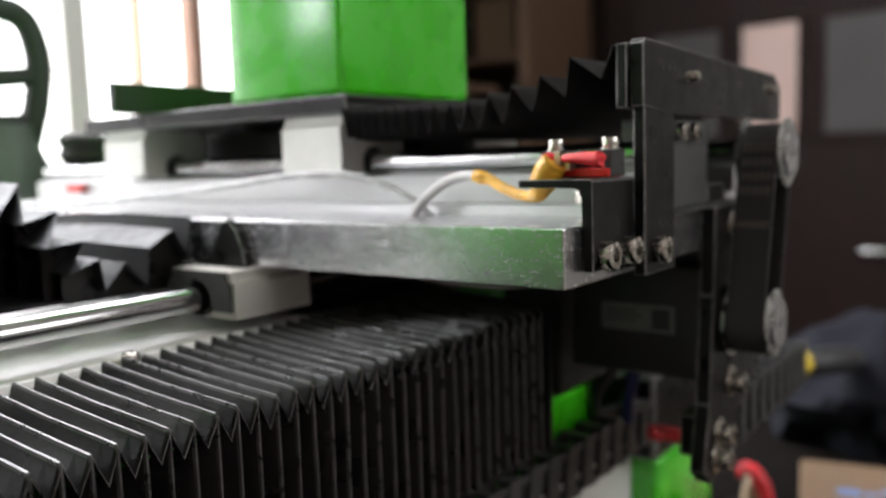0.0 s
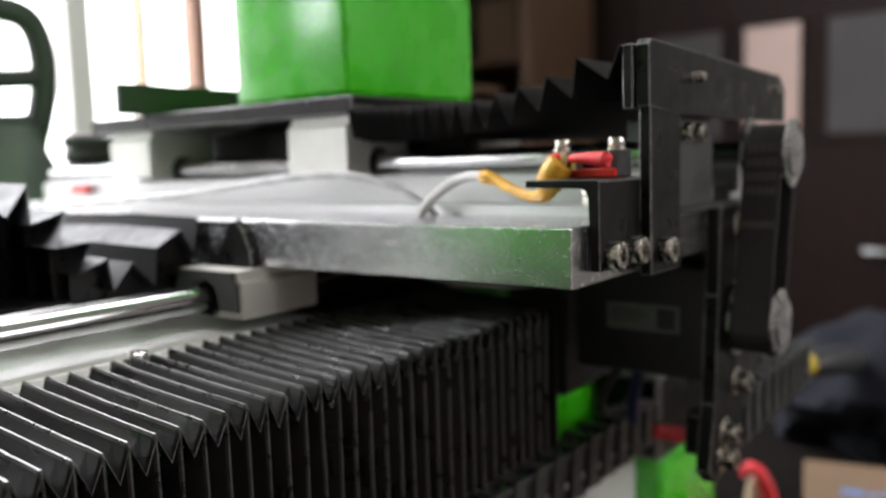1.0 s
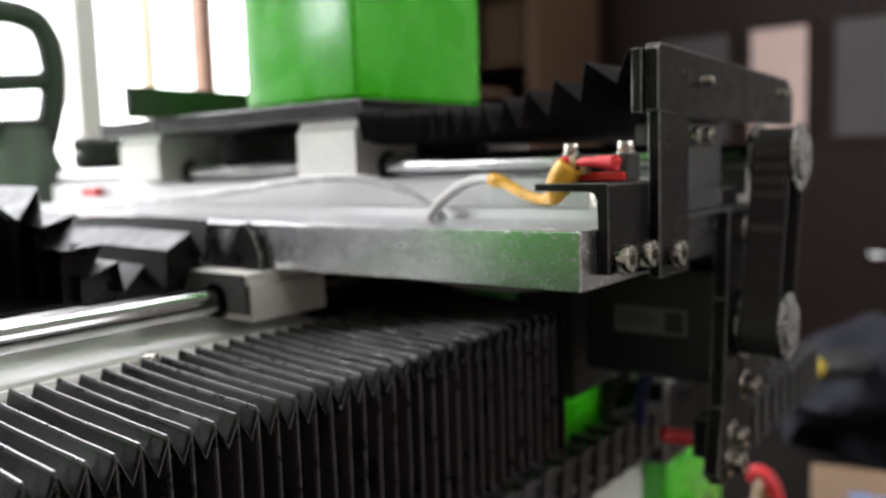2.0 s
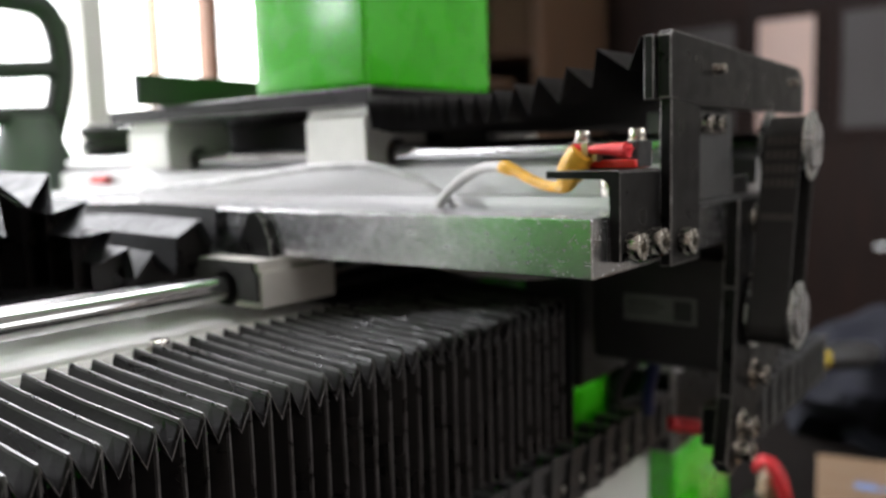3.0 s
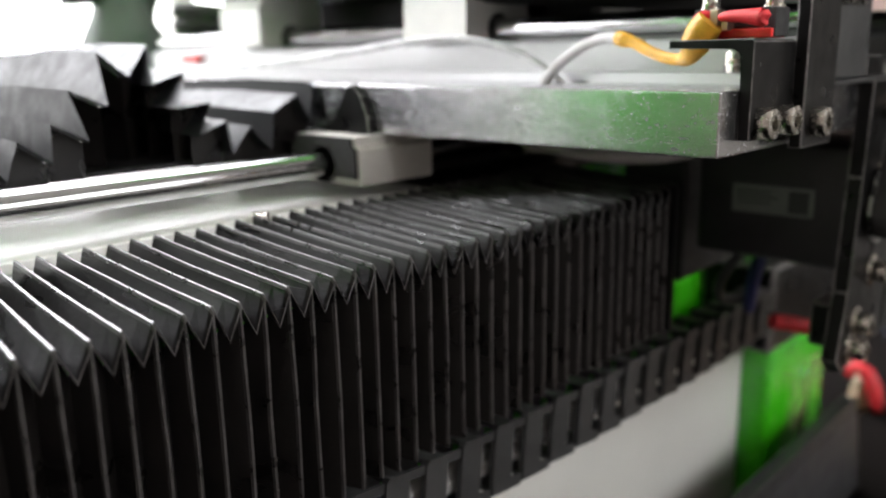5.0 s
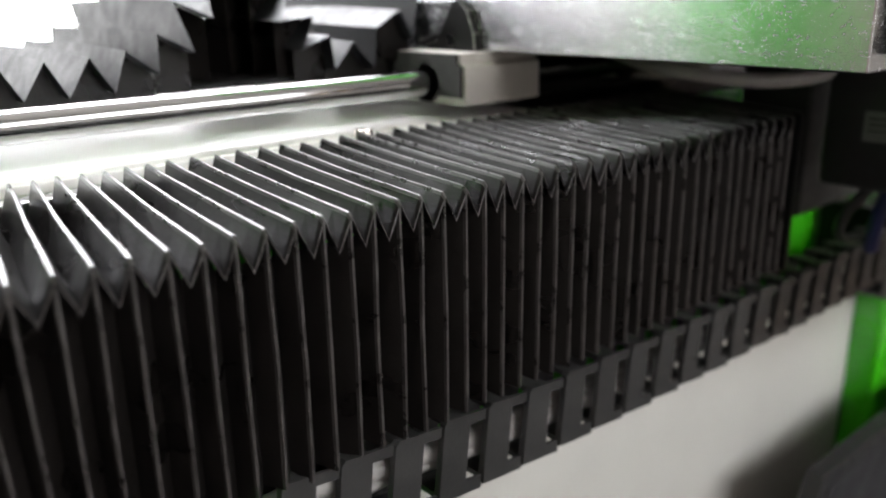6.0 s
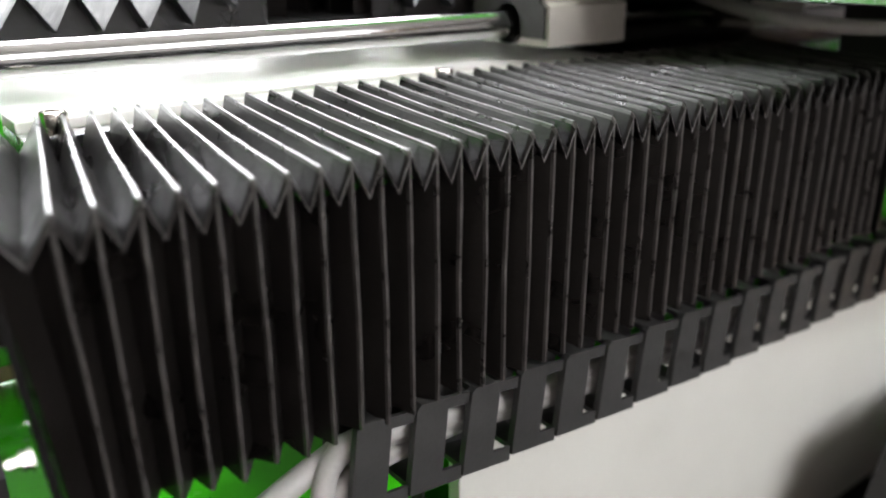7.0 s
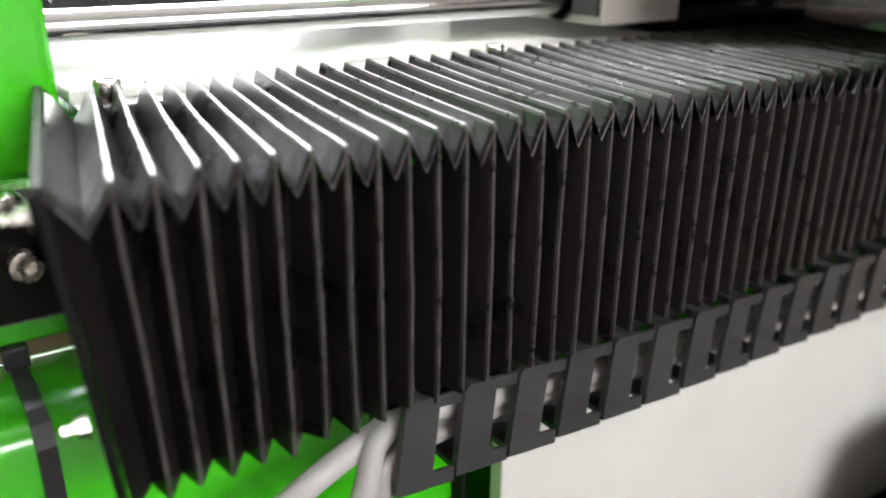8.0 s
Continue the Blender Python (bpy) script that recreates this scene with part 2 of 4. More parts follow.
def lathe(bm, start, axis, profile, n=24, close=True):
    """Rings of (distance along the axis, radius) joined into a turned body."""
    axis = Vector(axis).normalized()
    rows = [[bm.verts.new(p) for p in ring(Vector(start) + d * axis, axis, max(r, 1e-4), n)] for d, r in profile]
    for a, b in zip(rows, rows[1:]):
        for i in range(n):
            bm.faces.new((a[i], a[(i + 1) % n], b[(i + 1) % n], b[i]))
    if close:
        bm.faces.new(rows[0])
        bm.faces.new(rows[-1][::-1])
    return bm


def tube(bm, points, r, n=12, radii=None):
    """A round cable through points, smoothed."""
    pts = [Vector(p) for p in points]
    path = []
    for i in range(len(pts) - 1):
        p0, p1, p2, p3 = pts[max(i - 1, 0)], pts[i], pts[i + 1], pts[min(i + 2, len(pts) - 1)]
        for k in range(8):
            t = k / 8
            path.append((0.5 * ((2 * p1) + (p2 - p0) * t + (2 * p0 - 5 * p1 + 4 * p2 - p3) * t * t + (3 * p1 - p0 - 3 * p2 + p3) * t ** 3), i + t))
    path.append((pts[-1], len(pts) - 1.0))
    rows = []
    u = None
    for k, (p, s) in enumerate(path):
        d = (path[min(k + 1, len(path) - 1)][0] - path[max(k - 1, 0)][0]).normalized()
        u = d.orthogonal().normalized() if u is None else (u - d * u.dot(d)).normalized()
        v = d.cross(u)
        rr = r
        if radii:
            i = min(int(s), len(radii) - 2)
            rr = radii[i] + (radii[i + 1] - radii[i]) * (s - i)
        rows.append([bm.verts.new(p + rr * (math.cos(2 * math.pi * j / n) * u + math.sin(2 * math.pi * j / n) * v)) for j in range(n)])
    for a, b in zip(rows, rows[1:]):
        for j in range(n):
            bm.faces.new((a[j], a[(j + 1) % n], b[(j + 1) % n], b[j]))
    bm.faces.new(rows[0][::-1])
    bm.faces.new(rows[-1])
    return bm


def cap_screw(bm, seat, axis, d=1.0, h=0.6):
    """A socket head screw: rounded head with a hexagonal recess. seat: the middle of its underside."""
    r = d / 2
    axis = Vector(axis).normalized()
    n = 24
    rows = [[bm.verts.new(p) for p in ring(Vector(seat) + a * axis, axis, q, n)] for a, q in ((0, r * 0.96), (0.04, r), (h - 0.08 * d, r), (h - 0.02 * d, r * 0.95), (h, r * 0.86))]
    for a, b in zip(rows, rows[1:]):
        for i in range(n):
            bm.faces.new((a[i], a[(i + 1) % n], b[(i + 1) % n], b[i]))
    bm.faces.new(rows[0])
    rim = []
    hexa = ring(Vector(seat) + h * axis, axis, r * 0.56, 6, math.pi / 6)
    for i in range(n):
        k = i / n * 6
        a, b = hexa[int(k + 5.5) % 6], hexa[int(k + 6.5) % 6]
        rim.append(bm.verts.new(a.lerp(b, (k + 5.5) % 1.0)))
    deep = [bm.verts.new(v.co - axis * h * 0.5) for v in rim]
    for i in range(n):
        j = (i + 1) % n
        bm.faces.new((rows[-1][i], rows[-1][j], rim[j], rim[i]))
        bm.faces.new((rim[i], rim[j], deep[j], deep[i]))
    bm.faces.new(deep)
    return bm


def screw(seat, axis, d, h, label, group=""):
    return solid("socket_screw", cap_screw(bmesh.new(), seat, axis, d, h), STEEL, label, "screw", group, smooth=True, at=seat)


# ---- the room ----
def wall_with_openings(name, axis, at, thick, lo, hi, z0, z1, holes, mat, label):
    """A wall across an axis, in centimetres, cut into panels round its openings (lo, hi, bottom, top)."""
    bm = bmesh.new()
    def panel(a, b, c, d):
        if b - a > 0.01 and d - c > 0.01:
            box(bm, *((at, at + thick, a, b) if axis == "x" else (a, b, at, at + thick)), c, d)
    edge = lo
    for a, b, c, d in sorted(holes):
        panel(edge, a, z0, z1)
        panel(a, b, z0, c)
        panel(a, b, d, z1)
        edge = b
    panel(edge, hi, z0, z1)
    return solid(name, bm, mat, label, "wall", kind="structure")


solid("floor", B(-146, 340, -220, 270, -86, -80), FLOORING, "worn brown wooden workshop floor", "floor", kind="structure")
solid("ceiling", B(-146, 340, -220, 270, 255, 261), PLASTER_LIGHT, "plain plastered ceiling", "ceiling", kind="structure")
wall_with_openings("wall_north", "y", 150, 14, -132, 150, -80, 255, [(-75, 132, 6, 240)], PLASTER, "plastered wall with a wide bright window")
wall_with_openings("wall_alcove", "x", 150, 12, 150, 256, -80, 255, [], DARK_WALL, "dark panelled return wall of the alcove")
wall_with_openings("wall_back", "y", 256, 12, 150, 340, -80, 255, [], DARK_WALL, "dark panelled wall behind the cupboard")
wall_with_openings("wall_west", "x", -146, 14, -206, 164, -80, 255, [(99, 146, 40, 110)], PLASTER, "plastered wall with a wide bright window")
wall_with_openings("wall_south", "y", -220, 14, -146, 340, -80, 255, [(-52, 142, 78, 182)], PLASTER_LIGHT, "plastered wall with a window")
# unseen section, kept pale as a reflector for the plate's end
wall_with_openings("wall_east_reflector", "x", 325, 14, -206, -20, -80, 255, [], PLASTER_LIGHT, "pale wall section out of view, reflected in the metal")
wall_with_openings("wall_east", "x", 325, 14, -20, 256, -80, 255, [], DARK_WALL, "dark panelled wall behind a dark wooden door")


def window(name, axis, at, lo, hi, z0, z1, bars, out):
    win = thing(name, (lo, at, z0) if axis == "y" else (at, lo, z0), "bright window with painted frame and brown mullions", "window", kind="structure")
    def bar(n, a, b, c, d, mat, dep=5):
        part(n, B(*((a, b, at, at + dep) if axis == "y" else (at, at + dep, a, b)), c, d, bevel=0.4), mat, win)
    bar("window_frame", lo, lo + 6, z0, z1, FRAME_WHITE)
    bar("window_frame", hi - 6, hi, z0, z1, FRAME_WHITE)
    bar("window_frame", lo + 6, hi - 6, z0, z0 + 5, FRAME_WHITE)
    bar("window_frame", lo + 6, hi - 6, z1 - 5, z1, FRAME_WHITE)
    for a, w, mat in bars:
        bar("mullion", a, a + w, z0 + 5, z1 - 5, mat)
    bm = bmesh.new()
    if axis == "y":
        box(bm, lo - 40, hi + 40, at + out, at + out + 1, z0 - 40, z1 + 40)
    else:
        box(bm, at + out, at + out + 1, lo - 40, hi + 40, z0 - 40, z1 + 40)
    solid("backdrop", bm, DAYLIGHT, "bright overcast sky outside the window", "sky", kind="structure")


window("window_1", "y", 154, -75, 132, 6, 240, [(0, 6, FRAME_WHITE), (69, 6, FRAME_WHITE), (87, 1.6, BEIGE), (101, 4, FRAME_BROWN)], 40)
window("window_2", "x", -142, 99, 146, 40, 110, [], -40)
window("window_3", "y", -214, -52, 142, 78, 182, [(40, 8, FRAME_WHITE)], -40)

# the dark door with three panes in the east wall
door = thing("door_1", (323, 20, -80), "dark brown wooden double door with frosted panes", "door", kind="structure")
part("door_leaf", B(318, 324, 10, 150, -80, 145, bevel=0.5), WOOD_DARK, door)
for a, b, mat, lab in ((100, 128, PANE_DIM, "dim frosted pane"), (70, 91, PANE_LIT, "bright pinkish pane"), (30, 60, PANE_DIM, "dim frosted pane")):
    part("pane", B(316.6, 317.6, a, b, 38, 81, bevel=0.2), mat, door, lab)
    for c0, c1, d0, d1 in ((a - 3, a, 35, 84), (b, b + 3, 35, 84), (a, b, 35, 38), (a, b, 81, 84)):
        part("pane_bead", B(316, 319, c0, c1, d0, d1, bevel=0.3), WOOD_DARK, door)
hb = tube(bmesh.new(), [(318, 36, -6), (313, 36, -6), (312, 38, -6), (312, 46, -6)], 1.0)
part("door_handle", hb, ZINC, door, "dull metal lever handle")

# the workbench under the machine
bench = thing("workbench", (0, 20, -80), "sturdy wooden workbench under the machine", "workbench")
part("bench_top", B(-80, 110, -12, 75, -5, 0, bevel=0.5), BENCH, bench)
for x in (-74, 98):
    for y in (-8, 62):
        part("leg", B(x, x + 8, y, y + 8, -80, -5, bevel=0.3), WOOD_MID, bench)

# ---- machine frame ----
frame_ob = thing("machine_frame", (0, 30, 0), "bright green painted steel machine frame on the bench", "machine frame")
part("base_body", B(-20, 40, 14.7, 60, 0, 24.95, bevel=0.2), GREEN, frame_ob)
part("upright", B(-34, -20.3, 14.5, 21, 23.2, 58, bevel=0.35, seg=3), GREEN, frame_ob)
part("lower_tube", B(-40, -10.05, 11.2, 15.6, 5, 18.2, bevel=0.7, seg=4), GREEN, frame_ob, smooth=True)
part("lower_tube_seal", B(-10.03, -9.9, 11.05, 15.6, 5, 18.0, bevel=0.1), BLACK_RUBBER, frame_ob, "thin black edge seal")
part("right_leg", B(25.6, 36, 7.4, 13, 0, 12.8, bevel=0.5, seg=3), GREEN, frame_ob, smooth=True)
# added dark block, standing in for the dark clutter above the leg
part("leg_dark_block", B(24.6, 36, 7.2, 11.9, 12.85, 18.4, bevel=0.3), BLACK_STEEL, frame_ob, "dark block added above the leg")
part("right_post", B(13.4, 30, 12, 14.6, 10, 17.4, bevel=0.3), GREEN, frame_ob)
part("front_panel", B(-9.85, 25.5, 9.2, 9.8, 0, 15.6, bevel=0.05), WHITE, frame_ob, "smooth white painted panel")
part("side_rail", B(-34, -20.6, 14.5, 15.6, 18.9, 19.72, bevel=0.1), GREEN, frame_ob)
part("side_bracket", B(-34, -20.6, 13.7, 14.45, 19.8, 23.15, bevel=0.1), BLACK_STEEL, frame_ob, "black steel bracket")
part("beige_strip", B(-40, -20.6, 15.0, 15.62, 18.24, 18.86, bevel=0.05), BEIGE, frame_ob)
for x, z in ((-22.03, 22.95), (-21.93, 21.5)):
    screw((x, 13.7, z), (0, -1, 0), 0.85, 0.6, "small steel socket screw in the black side bracket", "bracket screws")

# added black box: covers the green frame where the gap is shaded
solid("motor_gap_filler", B(14.6, 27, 8.3, 11.8, 19.6, 27.9, bevel=0.15), BLACK_PLASTIC, "black box added for the shaded gap behind the stepper motor", "housing", at=(14.6, 8.3, 19.6))

# ---- long rail with its support ----
rail_x = thing("linear_rail", (0, 16.6, 25), "polished steel shaft held above the bright base plate", "linear rail")
part("shaft", lathe(bmesh.new(), (-20.2, 16.6, 26.75), (1, 0, 0), [(0, 0.42), (0.06, 0.5), (58, 0.5), (58.06, 0.42)], 32), CHROME, rail_x, "polished steel shaft", smooth=True)
part("end_support", B(-20.9, -20.25, 15.6, 17.6, 24.97, 27.6, bevel=0.1), CAST_SHADED, rail_x, "cast end support")
part("end_support", B(37.9, 38.8, 15.6, 17.6, 24.97, 27.6, bevel=0.1), CAST_SHADED, rail_x, "cast end support")
solid("front_ledge", B(-20, 3.2, 14.4, 15.18, 24.7, 25.0, bevel=0.04), ALU_DULL, "narrow aluminium ledge before the bright base plate", "ledge", at=(-20, 14.4, 24.7))
# added dark plate: shade under the gantry, put in as colour
solid("shaded_base_plate", B(3.3, 39.8, 14.9, 40, 24.97, 25.12, bevel=0.04), BLACK_STEEL, "dark plate added as the shaded stretch of the machine base", "tray", at=(3.3, 14.9, 24.97))
solid("base_plate", B(-20, 3.2, 15.22, 40, 24.97, 25.32, bevel=0.05), GLOSS_WHITE, "bright polished base plate below the long rail", "plate", at=(-20, 15.22, 24.97))
for x in (-19.1, -6.25):
    screw((x, 14.8, 25.0), (0, 0, 1), 0.72, 0.6, "steel socket screw in the narrow aluminium ledge", "ledge screws")


def block_with_hole(bm, u0, u1, z0, z1, cu, cz, r, axis, a, b, gap=0.36):
    """An open bearing block: a rounded body with a bore and a slot below. u is across the rail."""
    n = 20
    arc = [(cu + r * math.sin(t), cz - r * math.cos(t)) for t in [gap / r + (2 * math.pi - 2 * gap / r) * i / n for i in range(n + 1)]]
    poly = [(u0, z0), (u0, z1 - 0.5), (u0 + 0.25, z1 - 0.35), (u0 + 0.25, z1), (u1 - 0.25, z1), (u1 - 0.25, z1 - 0.35), (u1, z1 - 0.5), (u1, z0), (cu + gap, z0)] + arc[:0]
    poly += [p for p in arc] + [(cu - gap, z0)]
    return prism(bm, poly, axis, a, b)


def bearing(at, axis, a, b, u0, u1, z0, z1, cu, cz, label, mat=CAST):
    t = thing("bearing_block", at, label, "bearing block", "bearing blocks")
    part("body", block_with_hole(bmesh.new(), u0, u1, z0, z1, cu, cz, 0.78, axis, a, b), mat, t)
    if mat is CAST_SHADED:
        part("seal_plate", block_with_hole(bmesh.new(), u0 + 0.15, u1 - 0.1, z0 + 0.3, z1 - 0.02, cu, cz, 0.8, axis, a - 0.16, a - 0.03), BLACK_RUBBER, t, "black rubber seal plate")
    for e in (a - 0.02, b - 0.22):
        bm = bmesh.new()
        d = (1, 0, 0) if axis == "x" else (0, 1, 0)
        s = (e, cu, cz) if axis == "x" else (cu, e, cz)
        lathe(bm, s, d, [(0.24, 0.53), (0, 0.53), (0, 0.77), (0.24, 0.77), (0.24, 0.53)], 24, close=False)
        part("seal", bm, BLACK_RUBBER, t, "black rubber seal", smooth=True)
    return t


bearing((0.5, 16.6, 26), "x", -1.6, 2.6, 14.4, 18.8, 26.0, 27.98, 16.6, 26.75, "cast aluminium bearing block coloured for the shade under the thick plate", CAST_SHADED)
bearing((13, 16.6, 26), "x", 11.5, 15.7, 14.4, 18.8, 26.0, 27.98, 16.6, 26.75, "cast aluminium bearing block coloured for the shade under the thick plate", CAST_SHADED)

# added pleated screen that blocks the window's light under the plate
def dark_bellows_filler():
    t = thing("bellows", (14, 24, 25), "black pleated bellows added to block light below the thick plate", "bellows", "machine bellows")
    bm = bmesh.new()
    rows = []
    for i in range(37):
        x, k = 3.4 + 0.45 * i, i % 2
        rows.append([bm.verts.new(p) for p in ((x, 19.6 + 0.5 * k, 25.0), (x, 19.6 + 0.5 * k, 27.6 - 0.5 * k), (x, 31, 27.6 - 0.5 * k))])
    for a, b in zip(rows, rows[1:]):
        for j in range(2):
            bm.faces.new((a[j], a[j + 1], b[j + 1], b[j]))
    part("pleated_skin", bm, BELLOWS_MATT, t)
    part("end_frame", B(3.22, 3.38, 18.0, 31, 25.0, 27.9, bevel=0.04), BLACK_STEEL, t, "black end frame")


dark_bellows_filler()

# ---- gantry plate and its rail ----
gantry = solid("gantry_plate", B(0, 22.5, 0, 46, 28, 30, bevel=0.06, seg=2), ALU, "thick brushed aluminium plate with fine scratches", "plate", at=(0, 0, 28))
# underside coloured black so the gap below stays in shade
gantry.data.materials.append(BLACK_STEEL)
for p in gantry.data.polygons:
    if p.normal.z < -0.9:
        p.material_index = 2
rail_y = thing("linear_rail", (7.5, 0, 30), "polished steel shaft on a wide aluminium support", "linear rail")
part("shaft", lathe(bmesh.new(), (7.5, -0.2, 32.3), (0, 1, 0), [(0, 0.42), (0.06, 0.5), (46, 0.5)], 32), SHAFT_DULL, rail_y, "polished steel shaft", smooth=True)
part("support", prism(bmesh.new(), [(5.0, 30.01), (5.0, 30.4), (6.5, 30.4), (6.5, 31.6), (7.15, 31.84), (7.85, 31.84), (8.5, 31.6), (8.5, 30.4), (10.0, 30.4), (10.0, 30.01)], "y", 0.2, 45.8), MILLED, rail_y, "dull aluminium support")
rail_z = copy_thing(rail_y, pose(0.185, 0, 0.30))
screw((5.6, 2.0, 30.4), (0, 0, 1), 1.0, 0.75, "steel socket screw on the rail support", "rail screws")
for y in (14.6, 30.6):
    bearing((7.5, y, 31.8), "y", y, y + 4.0, 5.2, 9.8, 31.85, 34.58, 7.5, 32.3, "white cast aluminium bearing block under the black carriage plate")
    bearing((18.5, y, 31.8), "y", y, y + 4.0, 16.2, 20.8, 31.85, 34.58, 18.5, 32.3, "white cast aluminium bearing block under the black carriage plate")
solid("carriage_plate", B(4.8, 22, 13.8, 36, 34.6, 35.45, bevel=0.06), BLACK_STEEL, "black steel carriage plate on the bearing blocks", "plate", at=(4.8, 13.8, 34.6))
col = thing("machine_column", (10, 18, 35.46), "bright green painted square machine column", "machine column")
part("column_body", B(5.1, 15.3, 14.2, 22.3, 35.47, 62, bevel=0.35, seg=4), GREEN, col, smooth=True)
part("column_seam", B(15.2, 15.45, 14.1, 14.3, 39.7, 39.9), GREEN_DARK, col)
solid("rear_cover_plate", B(3.2, 15, 30, 30.5, 35.47, 37.25, bevel=0.05), BLACK_RUBBER, "thin black cover plate standing on the carriage", "plate", at=(3.2, 30, 35.47))

# added black box that keeps the space behind the blocks dark
solid("rail_gap_filler", B(11.2, 15.4, 14.5, 44, 30.02, 34.5, bevel=0.15), BLACK_RUBBER, "black box added to darken the space between the rails", "cover", at=(11.2, 14.5, 30.02))

# ---- pleated bellows ----
def bellows_front():
    t = thing("bellows", (-6, 10, 18.0), "long black pleated bellows with glossy fold edges", "bellows", "machine bellows")
    bm = bmesh.new()
    rng = random.Random(3)
    # the front folds run from foot to corner; the top folds from the pointed flap's edge to the back
    FRONT = ([(7.0, 18.05), (7.0, 21.4), (7.0, 23.6), (7.02, 24.95)], [(7.58, 18.2), (7.62, 21.4), (7.62, 23.4), (7.6, 24.2)])
    TOP = ([(6.985, 24.93), (6.99, 24.98), (7.10, 25.09), (7.7, 25.13), (8.6, 25.17), (10.6, 25.28), (12.7, 25.43), (14.3, 25.56)],
           [(6.97, 24.12), (6.985, 24.19), (7.10, 24.24), (7.7, 24.42), (8.6, 24.40), (10.6, 24.46), (12.7, 24.58), (14.1, 24.7)])
    def outline(poly, x, i):
        # the folds fan out towards the green upright
        k = max(0.0, 1.42 - 0.155 * max(i, 0.0))
        return [Vector((x + k * max(0.0, y - 7.0) / 7.3, y, z)) for y, z in poly]
    def lean(row, d):
        for j, w in enumerate((1.0, 0.55, 0.15)):
            row[j].x += d * w
        return row
    n, pitch, x = 41, 0.787, -20.99
    front = [lean(outline(FRONT[0], -22.12, 0), 0.63), lean(outline(FRONT[1], -21.55, 0), 0.5)]
    top = [outline(TOP[0], -22.12, 0), outline(TOP[1], -21.55, 0)]
    for i in range(n):
        xr = x + pitch * i + rng.uniform(-0.04, 0.04)
        foot, up, bow = rng.uniform(-0.08, 0.1), rng.uniform(-0.03, 0.04), rng.uniform(-0.05, 0.05)
        d = (0.3, 0.19, 0.06)[i] if i < 3 else 0.0
        for o, drop in ((-0.042, 0.09), (-0.02, 0.014), (0.02, 0.014), (0.042, 0.09)):
            row = lean(outline(FRONT[0], xr + o, i), d)
            for p in row:
                p.y += drop
            row[0].z += foot
            row[1].x += bow
            row[3].z += up - drop
            front.append(row)
            row = outline(TOP[0], xr + o, i)
            for p in row:
                p.z += up - drop
            row[5].x += bow * 0.6
            top.append(row)
        xv = xr + pitch * 0.5 + rng.uniform(-0.03, 0.03)
        row = lean(outline(FRONT[1], xv, i + 0.5), d * 0.7)
        row[0].z += foot
        front.append(row)
        row = outline(TOP[1], xv, i + 0.5)
        sag = rng.uniform(-0.05, 0.05)
        for p in row[:3]:
            p.z += sag
        top.append(row)
    for rows, edge in ((front, False), (top, True)):
        made = [[bm.verts.new(p) for p in r] for r in rows]
        for r, (a, b) in enumerate(zip(made, made[1:])):
            for j in range(len(a) - 1):
                f = bm.faces.new((a[j], a[j + 1], b[j + 1], b[j]))
                # worn flap rims, then ridge strips with a painted highlight
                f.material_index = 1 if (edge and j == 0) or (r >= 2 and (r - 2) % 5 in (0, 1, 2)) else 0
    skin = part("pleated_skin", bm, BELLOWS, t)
    sol = skin.modifiers.new("thickness", "SOLIDIFY")
    sol.thickness, sol.offset = 0.0003, -1
    frame_poly = [(6.9, 18.1), (6.9, 25.0), (7.05, 25.17), (14.3, 25.66), (14.3, 24.7), (8.0, 23.9), (8.0, 18.1)]
    bm = prism(bmesh.new(), frame_poly, "x", -22.32, -22.14)
    for v in bm.verts:
        v.co.x += 0.55 * max(0.0, 24.9 - v.co.z) / 6.6 + 1.4 * max(0.0, v.co.y - 7.0) / 7.3
    part("end_plate", bm, BLACK_STEEL, t, "thin black end plate")
    part("end_plate", prism(bmesh.new(), frame_poly, "x", 10.95, 11.2), BLACK_STEEL, t, "thin black end plate")
    for x, y, z in ((-22.33, 7.55, 24.5), (-21.98, 7.6, 20.05)):
        bm = bmesh.new()
        lathe(bm, (x, y, z), (-1, 0, 0), [(0, 0.3), (0.04, 0.3), (0.04, 0.22), (0.22, 0.22), (0.22, 0.12), (0.5, 0.12), (0.52, 0.09)], 6)
        part("bolt", bm, STEEL, t, "small zinc bolt with nut")
    return t


bellows_front()


